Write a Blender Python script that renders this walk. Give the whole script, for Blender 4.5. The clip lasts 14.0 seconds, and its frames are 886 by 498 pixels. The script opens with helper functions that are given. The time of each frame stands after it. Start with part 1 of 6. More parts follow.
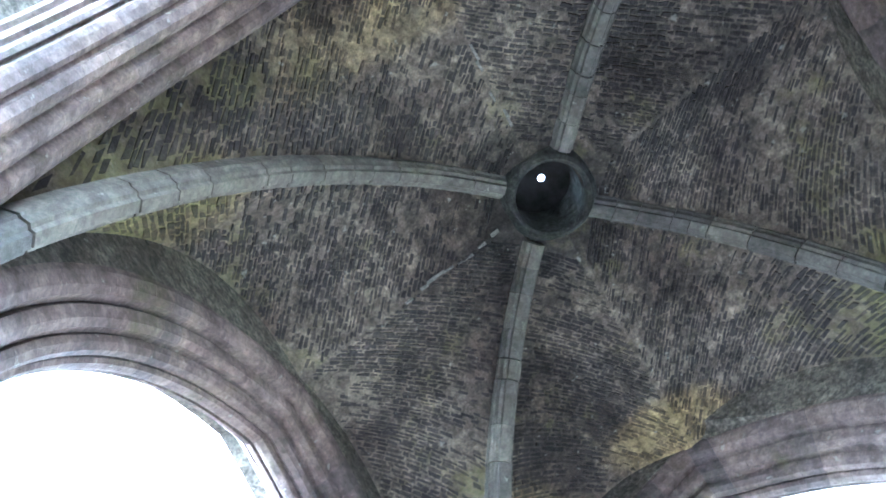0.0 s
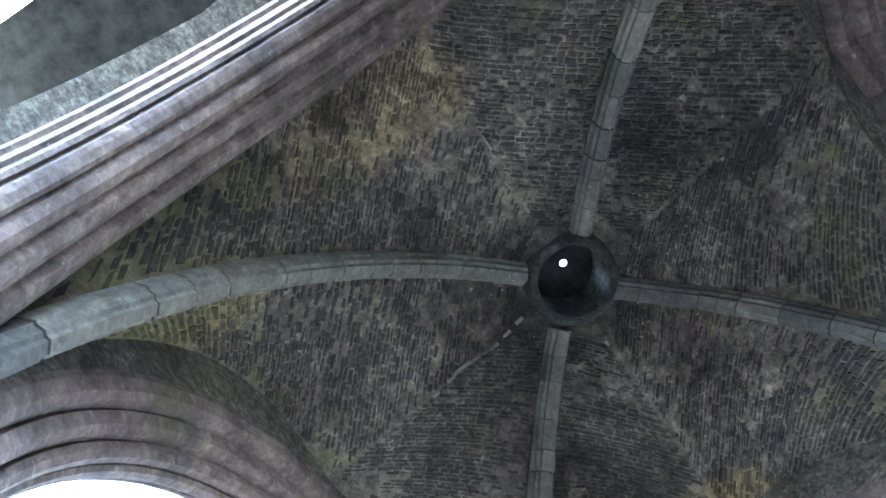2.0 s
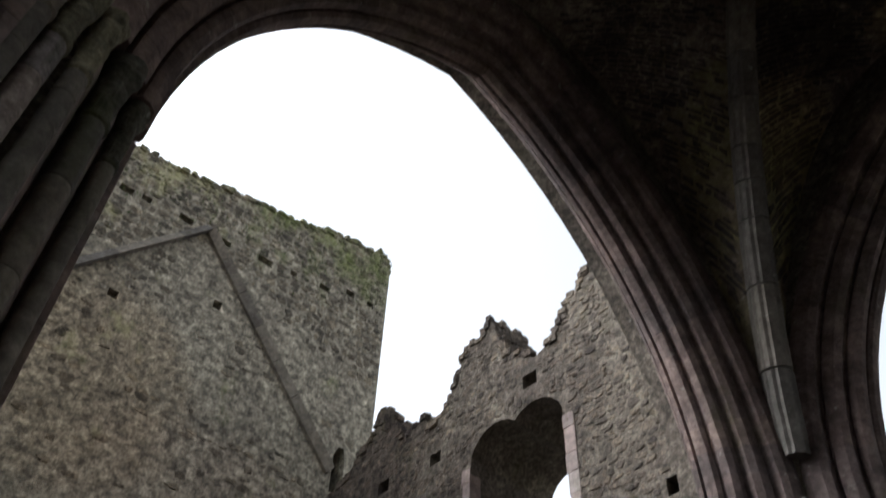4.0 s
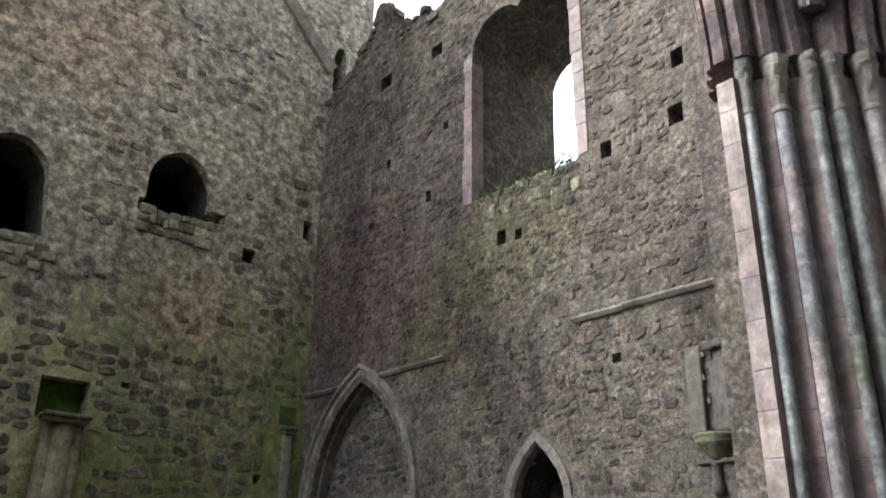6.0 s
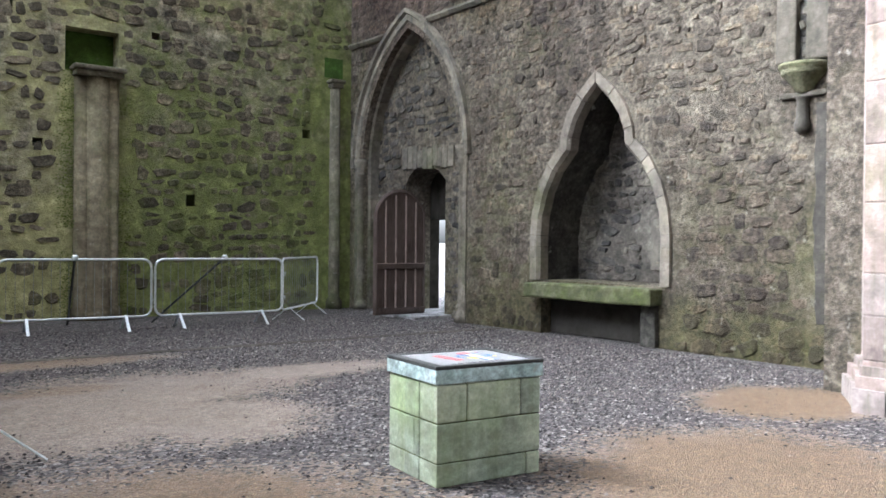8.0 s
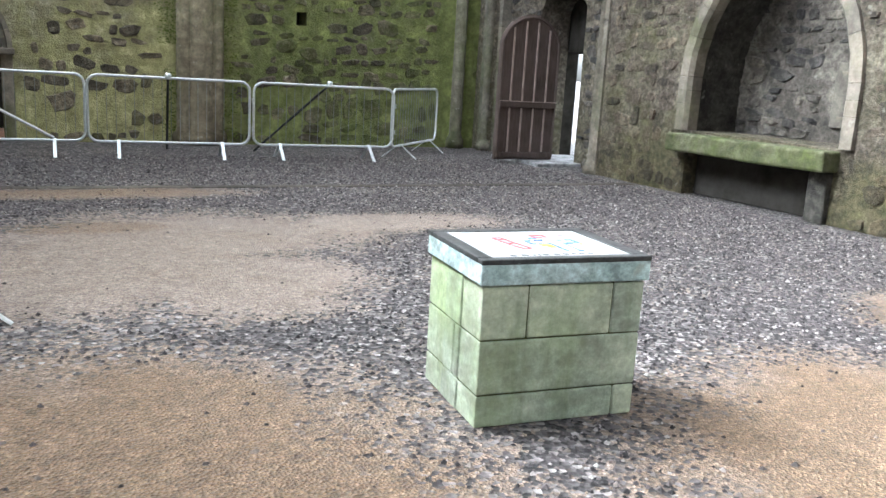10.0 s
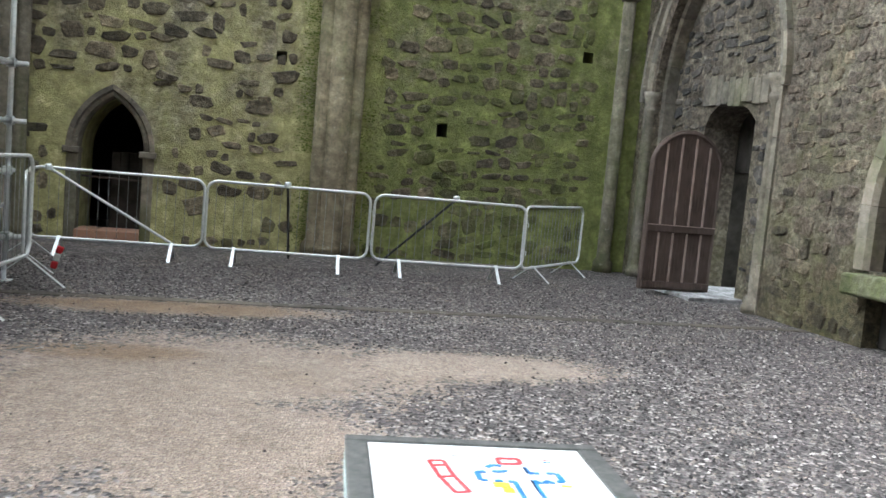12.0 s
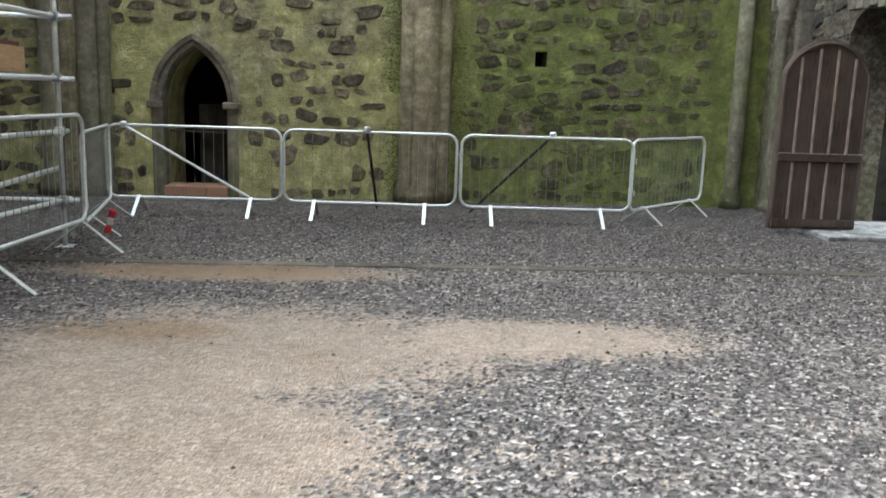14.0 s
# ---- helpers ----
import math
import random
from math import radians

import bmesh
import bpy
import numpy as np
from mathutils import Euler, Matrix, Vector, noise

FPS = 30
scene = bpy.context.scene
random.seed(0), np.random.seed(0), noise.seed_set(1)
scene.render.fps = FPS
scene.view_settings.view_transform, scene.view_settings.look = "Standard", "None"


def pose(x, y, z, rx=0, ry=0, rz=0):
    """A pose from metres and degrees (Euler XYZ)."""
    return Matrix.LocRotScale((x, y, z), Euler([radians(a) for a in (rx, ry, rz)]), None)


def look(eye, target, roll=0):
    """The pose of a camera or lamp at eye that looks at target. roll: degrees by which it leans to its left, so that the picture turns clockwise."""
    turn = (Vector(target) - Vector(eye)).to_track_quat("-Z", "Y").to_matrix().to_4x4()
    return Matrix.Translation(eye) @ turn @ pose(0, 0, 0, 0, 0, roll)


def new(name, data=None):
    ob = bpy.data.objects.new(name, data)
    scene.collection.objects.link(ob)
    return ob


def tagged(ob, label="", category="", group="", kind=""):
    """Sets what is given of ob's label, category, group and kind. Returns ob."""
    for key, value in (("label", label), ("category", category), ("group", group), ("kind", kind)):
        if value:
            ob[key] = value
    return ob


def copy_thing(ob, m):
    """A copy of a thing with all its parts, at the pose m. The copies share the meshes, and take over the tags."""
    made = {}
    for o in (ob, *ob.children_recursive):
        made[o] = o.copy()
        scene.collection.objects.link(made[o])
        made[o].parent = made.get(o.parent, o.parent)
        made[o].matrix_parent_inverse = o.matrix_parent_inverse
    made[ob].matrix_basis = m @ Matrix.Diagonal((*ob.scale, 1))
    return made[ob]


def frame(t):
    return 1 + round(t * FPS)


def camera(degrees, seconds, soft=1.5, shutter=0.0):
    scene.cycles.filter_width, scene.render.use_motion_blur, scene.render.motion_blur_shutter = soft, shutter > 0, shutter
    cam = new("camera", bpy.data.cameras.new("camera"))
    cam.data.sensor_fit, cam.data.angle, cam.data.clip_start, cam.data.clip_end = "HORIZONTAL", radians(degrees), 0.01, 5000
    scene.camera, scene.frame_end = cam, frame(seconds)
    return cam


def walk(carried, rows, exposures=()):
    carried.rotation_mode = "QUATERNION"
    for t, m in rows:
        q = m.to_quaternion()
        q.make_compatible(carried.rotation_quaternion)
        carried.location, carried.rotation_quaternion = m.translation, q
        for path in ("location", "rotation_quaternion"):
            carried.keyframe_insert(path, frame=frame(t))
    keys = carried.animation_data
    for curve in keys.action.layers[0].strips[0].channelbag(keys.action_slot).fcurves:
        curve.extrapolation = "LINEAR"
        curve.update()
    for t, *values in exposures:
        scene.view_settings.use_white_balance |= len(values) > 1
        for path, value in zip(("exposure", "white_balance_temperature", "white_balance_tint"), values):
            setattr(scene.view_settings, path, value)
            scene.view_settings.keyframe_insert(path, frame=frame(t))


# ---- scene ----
cam = camera(55.8, 14.0, shutter=0.3)
PATH = [
    (0, (-11.192, -16.224, 2.011), (-10.485, -16.078, 3.877), -19.4),
    (0.5, (-11.02, -16.29, 2.016), (-10.338, -16.058, 3.881), -15.4),
    (1, (-10.969, -16.31, 2.013), (-10.353, -16.105, 3.904), -15.9),
    (1.5, (-10.992, -16.327, 2.008), (-10.477, -16.225, 3.938), -21.5),
    (2, (-10.998, -16.352, 2.01), (-10.518, -16.257, 3.949), -22.9),
    (2.5, (-10.986, -16.352, 1.985), (-10.447, -16.125, 3.898), -14.2),
    (2.7, (-10.965, -16.338, 1.986), (-10.374, -16.014, 3.87), -10.0),
    (3, (-10.909, -16.299, 1.976), (-10.235, -15.799, 3.791), -5.0),
    (3.1, (-10.871, -16.283, 1.97), (-10.176, -15.72, 3.759), -3.7),
    (3.4, (-10.724, -16.25, 1.936), (-9.968, -15.502, 3.63), -0.0),
    (3.5, (-10.684, -16.236, 1.931), (-9.906, -15.432, 3.589), 0.8),
    (4, (-10.586, -16.144, 1.933), (-9.696, -15.117, 3.401), 2.7),
    (4.2, (-10.54, -16.105, 1.935), (-9.617, -15.007, 3.328), 2.8),
    (6.3, (-9.9, -15.609, 1.469), (-8.664, -14.177, 2.117), 1.3),
    (6.5, (-9.805, -15.549, 1.452), (-8.573, -14.083, 2.03), 1.9),
    (7, (-9.488, -15.382, 1.405), (-8.255, -13.847, 1.753), 3.7),
    (7.5, (-9.18, -15.149, 1.374), (-7.949, -13.578, 1.499), 2.4),
    (8, (-8.963, -14.902, 1.377), (-7.762, -13.303, 1.362), 0.5),
    (8.5, (-8.631, -14.676, 1.37), (-7.562, -12.987, 1.295), 0.8),
    (8.7, (-8.524, -14.572, 1.355), (-7.493, -12.863, 1.225), 2.2),
    (10.8, (-7.228, -13.447, 1.374), (-6.44, -11.663, 0.93), 3.3),
    (11, (-7.109, -13.378, 1.381), (-6.377, -11.563, 0.969), 4.1),
    (11.5, (-6.796, -13.175, 1.428), (-6.339, -11.253, 1.112), 5.3),
    (11.6, (-6.742, -13.126, 1.439), (-6.309, -11.195, 1.147), 4.6),
    (12, (-6.483, -12.949, 1.477), (-6.005, -11.016, 1.291), 5.1),
    (12.5, (-6.265, -12.737, 1.483), (-5.776, -10.809, 1.269), 3.8),
    (13, (-6.058, -12.52, 1.473), (-5.806, -10.584, 1.036), 3.1),
    (13.5, (-5.924, -12.256, 1.474), (-5.787, -10.308, 1.043), 1.9),
    (14, (-5.697, -12.078, 1.53), (-5.547, -10.116, 1.173), 1.8),
]
EXPOSURES = [(0, 5.5, 4300, -4), (1.0, 5.0, 4290, -4), (1.5, 4.7, 4320, -4), (2.0, 4.8, 4320, -4), (2.5, 5.05, 4320, -3), (3.0, 4.7, 4650, 2), (3.3, 3.2, 5300, 6), (3.6, 1.4, 5800, 9), (4.2, 0.2, 6000, 9), (6.3, 1.5, 5830, 9), (7.0, 1.9, 5780, 9), (7.5, 2.1, 5730, 8), (8.5, 2.35, 5680, 7), (11.0, 2.8, 5800, 3), (11.5, 2.7, 5850, 3), (12.0, 2.6, 5900, 3), (12.5, 3.05, 5950, 3), (13.0, 2.5, 6000, 3), (13.5, 2.15, 6000, 2), (14, 2.65, 6000, 1)]
walk(cam, [(t, look(eye, target, roll)) for t, eye, target, roll in PATH], EXPOSURES)


# ---------------------------------------------------------------- light
world = bpy.data.worlds.new("overcast_sky")
scene.world = world
world.use_nodes = True
wn = world.node_tree.nodes
sky = wn.new("ShaderNodeTexSky")
sky.sky_type = "NISHITA"
sky.sun_disc = False
sky.sun_elevation = radians(40)
sky.sun_rotation = radians(315)
sky.air_density, sky.dust_density, sky.ozone_density = 1.0, 6.0, 0.6
soft = wn.new("ShaderNodeHueSaturation")
soft.inputs["Saturation"].default_value = 0.12
soft.inputs["Value"].default_value = 3.0
wn["Background"].inputs["Strength"].default_value = 0.12
world.node_tree.links.new(sky.outputs[0], soft.inputs["Color"])
world.node_tree.links.new(soft.outputs[0], wn["Background"].inputs["Color"])
sun_data = bpy.data.lights.new("sun", "SUN")
sun_data.energy, sun_data.angle, sun_data.color = 0.5, radians(40), (1.0, 0.97, 0.92)
sun = new("sun", sun_data)
sun.matrix_world = look((-26, 18, 31), (0, -8, 0))


# ---------------------------------------------------------------- materials
def mat_nodes(name, rough=0.9, metal=0.0):
    m = bpy.data.materials.new(name)
    m.use_nodes = True
    nt = m.node_tree
    b = nt.nodes["Principled BSDF"]
    b.inputs["Roughness"].default_value = rough
    b.inputs["Metallic"].default_value = metal
    b.inputs["Specular IOR Level"].default_value = 0.3
    return m, nt, b


def pos_noise(nt, scale, detail=5, rough=0.6, stretch=(1, 1, 1), offset=(0, 0, 0)):
    g = nt.nodes.new("ShaderNodeNewGeometry")
    mp = nt.nodes.new("ShaderNodeMapping")
    mp.inputs["Scale"].default_value = stretch
    mp.inputs["Location"].default_value = offset
    n = nt.nodes.new("ShaderNodeTexNoise")
    n.inputs["Scale"].default_value = scale
    n.inputs["Detail"].default_value = detail
    n.inputs["Roughness"].default_value = rough
    nt.links.new(g.outputs["Position"], mp.inputs[0])
    nt.links.new(mp.outputs[0], n.inputs["Vector"])
    return n.outputs["Fac"]


def ramp(nt, fac, stops):
    r = nt.nodes.new("ShaderNodeValToRGB")
    e = r.color_ramp.elements
    while len(e) < len(stops):
        e.new(0.5)
    for k, (p, c) in zip(e, stops):
        k.position = p
        k.color = (*c, 1) if not isinstance(c, (int, float)) else (c, c, c, 1)
    nt.links.new(fac, r.inputs[0])
    return r.outputs[0]


def mix(nt, fac, a, b, mode="MIX"):
    x = nt.nodes.new("ShaderNodeMix")
    x.data_type, x.blend_type = "RGBA", mode
    if isinstance(fac, (int, float)):
        x.inputs[0].default_value = fac
    else:
        nt.links.new(fac, x.inputs[0])
    for i, v in ((6, a), (7, b)):
        if isinstance(v, tuple):
            x.inputs[i].default_value = (*v, 1)
        else:
            nt.links.new(v, x.inputs[i])
    return x.outputs[2]


def calc(nt, op, a, b):
    x = nt.nodes.new("ShaderNodeMath")
    x.operation = op
    x.use_clamp = True
    for i, v in enumerate((a, b)):
        if isinstance(v, (int, float)):
            x.inputs[i].default_value = v
        else:
            nt.links.new(v, x.inputs[i])
    return x.outputs[0]


def bump(nt, b, height, strength=0.5, dist=0.02):
    n = nt.nodes.new("ShaderNodeBump")
    n.inputs["Strength"].default_value = strength
    n.inputs["Distance"].default_value = dist
    nt.links.new(height, n.inputs["Height"])
    nt.links.new(n.outputs[0], b.inputs["Normal"])


def axis_range(nt, axis, lo, hi):
    g = nt.nodes.new("ShaderNodeNewGeometry")
    s = nt.nodes.new("ShaderNodeSeparateXYZ")
    nt.links.new(g.outputs["Position"], s.inputs[0])
    r = nt.nodes.new("ShaderNodeMapRange")
    r.inputs["From Min"].default_value, r.inputs["From Max"].default_value = lo, hi
    nt.links.new(s.outputs[axis], r.inputs["Value"])
    return r.outputs[0]


def masonry(name, dark, mid, light, moss=(0.075, 0.095, 0.02), moss_low=0.0, moss_all=0.3, stain=0.5, per_piece=True, grain=14.0, relief=0.03, even=0.0, moss_x=None, moss_top=0.0, crisp=0.25, low_z=(7.5, 0.0), moss2=None, patches=(), tones=None, tone_mix=None, blotch=None, streak=0.0):
    """Old mortared limestone: mottled, stained in patches and streaks, with algae that spreads from the damp foot."""
    m, nt, b = mat_nodes(name, 0.93)
    base = ramp(nt, pos_noise(nt, 2.6, 8, 0.68), [(0.25, dark), (0.5, mid), (0.78, light)])
    fine = ramp(nt, pos_noise(nt, grain, 8, 0.75), [(0.28, 0.42 + 0.4 * even), (0.5, 0.95), (0.72, 1.6 - 0.4 * even)])
    col = mix(nt, 1.0, base, fine, "MULTIPLY")
    mott = ramp(nt, pos_noise(nt, 5.5, 9, 0.78, (1, 1, 1.3), (7, 3, 2)), [(0.36, 0.55 + 0.3 * even), (0.5, 0.97), (0.64, 1.45 - 0.3 * even)])
    col = mix(nt, 1.0, col, mott, "MULTIPLY")
    if per_piece:
        oi = nt.nodes.new("ShaderNodeObjectInfo")
        ge = nt.nodes.new("ShaderNodeNewGeometry")
        rnd = nt.nodes.new("ShaderNodeMath")
        rnd.operation = "ADD"
        nt.links.new(oi.outputs["Random"], rnd.inputs[0])
        nt.links.new(ge.outputs["Random Per Island"], rnd.inputs[1])
        fr = nt.nodes.new("ShaderNodeMath")
        fr.operation = "FRACT"
        nt.links.new(rnd.outputs[0], fr.inputs[0])
        shades = tones or ((0.42, 0.42, 0.45), (0.82, 0.81, 0.81), (1.12, 1.08, 1.0), (1.55, 1.46, 1.32))
        tone = ramp(nt, fr.outputs[0], list(zip((0.0, 0.35, 0.7, 1.0), shades)))
        col = mix(nt, 1.0 - 0.75 * even if tone_mix is None else tone_mix, col, tone, "MULTIPLY")
    if blotch:
        bl = ramp(nt, pos_noise(nt, blotch[0], 7, 0.66, (1, 1, 1.15), (4, 9, 6)), [(0.4, blotch[1]), (0.6, blotch[2])])
        col = mix(nt, 1.0, col, bl, "MULTIPLY")
    if streak:
        run = ramp(nt, pos_noise(nt, 7.0, 6, 0.65, (1, 1, 0.09), (2, 2, 5)), [(0.52, 0.0), (0.68, 1.0)])
        col = mix(nt, calc(nt, "MULTIPLY", run, streak), col, mix(nt, 1.0, col, (0.5, 0.56, 0.42), "MULTIPLY"))
    st = ramp(nt, pos_noise(nt, 0.45, 6, 0.62, (1, 1, 0.45), (3, 1, 7)), [(0.42, 0.0), (0.62, 1.0)])
    col = mix(nt, calc(nt, "MULTIPLY", st, stain), col, mix(nt, 1.0, col, (0.36, 0.32, 0.34), "MULTIPLY"))
    for (cx, cy, cz), (rx, ry, rz), tint, amt in patches:
        g = nt.nodes.new("ShaderNodeNewGeometry")
        mp = nt.nodes.new("ShaderNodeMapping")
        mp.inputs["Location"].default_value = (-cx / rx, -cy / ry, -cz / rz)
        mp.inputs["Scale"].default_value = (1 / rx, 1 / ry, 1 / rz)
        nt.links.new(g.outputs["Position"], mp.inputs[0])
        ln = nt.nodes.new("ShaderNodeVectorMath")
        ln.operation = "LENGTH"
        nt.links.new(mp.outputs[0], ln.inputs[0])
        area = calc(nt, "SUBTRACT", 1.0, ln.outputs["Value"])
        ragged = calc(nt, "MULTIPLY", calc(nt, "SUBTRACT", pos_noise(nt, 1.6, 8, 0.7, (1, 1, 0.7), (cx, cz, 0)), 0.3), 1.3)
        k = ramp(nt, calc(nt, "MULTIPLY", calc(nt, "ADD", area, ragged), calc(nt, "MULTIPLY", area, 4.0)), [(0.15, 0.0), (0.75, 1.0)])
        col = mix(nt, calc(nt, "MULTIPLY", k, amt), col, mix(nt, 1.0, col, tint, "MULTIPLY"))
    lich = ramp(nt, pos_noise(nt, 6.0, 4, 0.6, (1, 1, 1), (9, 2, 4)), [(0.66, 0.0), (0.72, 1.0)])
    col = mix(nt, calc(nt, "MULTIPLY", lich, 0.4), col, (0.42, 0.4, 0.35))
    mossn = pos_noise(nt, 0.9, 8, 0.66, (1, 1, 0.7), (5, 5, 1))
    low = axis_range(nt, 2, *low_z)
    amount = calc(nt, "ADD", calc(nt, "MULTIPLY", low, moss_low), moss_all - 0.3)
    if moss_x:
        amount = calc(nt, "ADD", amount, calc(nt, "MULTIPLY", axis_range(nt, 0, moss_x[0], moss_x[1]), calc(nt, "MULTIPLY", low, moss_x[2])))
    if moss_top:
        amount = calc(nt, "ADD", amount, calc(nt, "MULTIPLY", axis_range(nt, 2, 19.0, 22.0), moss_top))
    mk = ramp(nt, calc(nt, "ADD", calc(nt, "MULTIPLY", mossn, 1.0), amount), [(0.6, 0.0), (0.6 + crisp, 1.0)])
    mcol = ramp(nt, pos_noise(nt, 5.0, 6, 0.7, (1, 1, 1), (1, 8, 3)), [(0.3, tuple(c * 0.45 for c in moss)), (0.55, moss), (0.8, tuple(min(1, c * 2.4) for c in moss))])
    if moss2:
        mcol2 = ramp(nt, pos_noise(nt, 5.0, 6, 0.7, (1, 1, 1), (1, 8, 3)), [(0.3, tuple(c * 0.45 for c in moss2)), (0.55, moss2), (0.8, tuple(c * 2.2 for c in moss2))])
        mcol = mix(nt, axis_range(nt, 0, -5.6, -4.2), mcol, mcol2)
    col = mix(nt, calc(nt, "MULTIPLY", mk, 0.85), col, mcol)
    nt.links.new(col, b.inputs["Base Color"])
    bump(nt, b, pos_noise(nt, grain * 1.4, 8, 0.72), 0.9, relief)
    return m


RPATCH = (((0, -1.6, 7.4), (1.5, 3.0, 3.0), (0.68, 0.58, 0.6), 0.95), ((0, -6.0, 7.3), (1.5, 2.2, 1.5), (0.82, 0.84, 0.62), 0.8), ((0, -4.4, 6.2), (1.5, 1.8, 1.6), (0.7, 0.68, 0.55), 0.8), ((0, -9.9, 4.4), (1.0, 0.7, 2.4), (0.5, 0.46, 0.42), 0.7), ((0, -6.6, 0.0), (1.5, 5.0, 1.0), (0.7, 0.72, 0.52), 0.8))
STONE_R = masonry("rubble_wall_grey_tan", (0.070, 0.059, 0.048), (0.158, 0.133, 0.104), (0.265, 0.228, 0.181), moss=(0.12, 0.118, 0.045), moss_low=0.05, moss_all=0.31, crisp=0.35, stain=0.75, even=0.0, tones=((0.5, 0.48, 0.5), (0.8, 0.77, 0.77), (1.0, 0.96, 0.92), (1.3, 1.22, 1.12)), blotch=(9.0, 0.72, 1.22), grain=20.0, relief=0.05, patches=RPATCH)
MORTAR_R = masonry("mortar_grey_tan", (0.085, 0.071, 0.056), (0.165, 0.140, 0.109), (0.280, 0.244, 0.192), moss=(0.12, 0.118, 0.045), moss_low=0.16, moss_all=0.31, crisp=0.35, stain=0.75, per_piece=False, blotch=(11.0, 0.6, 1.25), grain=20.0, relief=0.05, patches=RPATCH)
# Fourth patch: dark green corner, with the corner's shade put into the colour
LPATCH = (((-3.0, 0.3, 11.0), (5.0, 1.5, 3.2), (1.25, 1.2, 1.2), 0.9), ((-7.0, 0.3, 13.5), (3.6, 1.5, 3.6), (0.98, 0.9, 0.82), 0.9), ((-2.6, 0.3, 6.6), (2.2, 1.5, 1.6), (1.12, 1.02, 0.88), 0.8), ((-0.3, 0.3, 4.0), (1.0, 1.5, 6.0), (0.6, 0.62, 0.5), 0.8), ((-5.0, 0.3, 6.3), (3.0, 1.5, 1.3), (0.8, 0.77, 0.77), 0.8))
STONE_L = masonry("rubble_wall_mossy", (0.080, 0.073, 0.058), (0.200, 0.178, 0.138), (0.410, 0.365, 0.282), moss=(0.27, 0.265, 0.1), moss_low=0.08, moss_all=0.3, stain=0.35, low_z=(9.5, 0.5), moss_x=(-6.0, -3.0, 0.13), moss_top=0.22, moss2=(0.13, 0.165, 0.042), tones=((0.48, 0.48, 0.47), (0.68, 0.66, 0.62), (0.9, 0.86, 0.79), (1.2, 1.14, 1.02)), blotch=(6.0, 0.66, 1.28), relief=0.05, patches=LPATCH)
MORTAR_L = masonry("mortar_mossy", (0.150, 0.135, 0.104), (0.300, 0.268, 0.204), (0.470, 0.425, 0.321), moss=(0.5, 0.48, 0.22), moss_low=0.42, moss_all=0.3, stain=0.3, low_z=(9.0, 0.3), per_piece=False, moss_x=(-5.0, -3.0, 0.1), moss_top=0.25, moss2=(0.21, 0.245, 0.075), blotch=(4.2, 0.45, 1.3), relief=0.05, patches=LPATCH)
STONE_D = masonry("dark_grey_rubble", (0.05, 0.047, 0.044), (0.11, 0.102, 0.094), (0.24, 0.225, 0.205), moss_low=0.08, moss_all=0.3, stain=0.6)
DRESSED = masonry("dressed_sandstone_pinkish", (0.17, 0.14, 0.128), (0.3, 0.25, 0.23), (0.43, 0.375, 0.35), moss_low=0.05, moss_all=0.34, stain=0.45, grain=9.0, relief=0.012, even=0.85, tones=((0.74, 0.72, 0.72), (0.98, 0.9, 0.88), (1.1, 1.02, 0.95), (1.0, 1.02, 1.04)), tone_mix=0.9, streak=0.6)
DRUM = masonry("shaft_drums_pink_and_blue_grey", (0.2, 0.185, 0.178), (0.35, 0.322, 0.308), (0.5, 0.465, 0.445), moss_low=0.03, moss_all=0.34, stain=0.4, grain=13.0, relief=0.03, even=0.55, blotch=(5.0, 0.74, 1.18), tones=((0.8, 0.88, 0.95), (1.05, 0.92, 0.88), (0.92, 0.98, 1.04), (1.15, 1.05, 0.98)), tone_mix=1.0, streak=0.8)
DRESSED_BLUE = masonry("dressed_limestone_green_grey", (0.2, 0.2, 0.19), (0.33, 0.335, 0.32), (0.47, 0.475, 0.455), moss_low=0.03, moss_all=0.34, stain=0.45, grain=13.0, relief=0.03, even=0.55, tones=((0.7, 0.72, 0.72), (1.0, 0.99, 0.96), (0.9, 0.95, 0.92), (1.12, 1.06, 1.02)), tone_mix=0.9, blotch=(5.0, 0.72, 1.18), streak=0.9)
DRESSED_GREY = masonry("dressed_limestone_grey_brown", (0.11, 0.1, 0.086), (0.2, 0.182, 0.152), (0.3, 0.275, 0.232), moss_low=0.16, moss_all=0.3, stain=0.5, grain=10.0, relief=0.015, even=0.7)
ARCH = masonry("arch_stone_purple_brown", (0.11, 0.084, 0.074), (0.18, 0.138, 0.122), (0.25, 0.2, 0.178), moss=(0.1, 0.1, 0.04), moss_low=0.0, moss_all=0.34, stain=0.5, grain=11.0, relief=0.03, even=0.5, blotch=(1.7, 0.66, 1.15), tones=((0.68, 0.68, 0.72), (0.95, 0.9, 0.9), (1.08, 1.0, 0.98), (1.2, 1.14, 1.08)), tone_mix=0.8)
RIB = masonry("rib_stone_grey_brown", (0.1, 0.09, 0.078), (0.165, 0.15, 0.13), (0.23, 0.21, 0.185), moss=(0.1, 0.11, 0.05), moss_all=0.3, stain=0.5, grain=10.0, relief=0.015, even=0.7, streak=0.0)
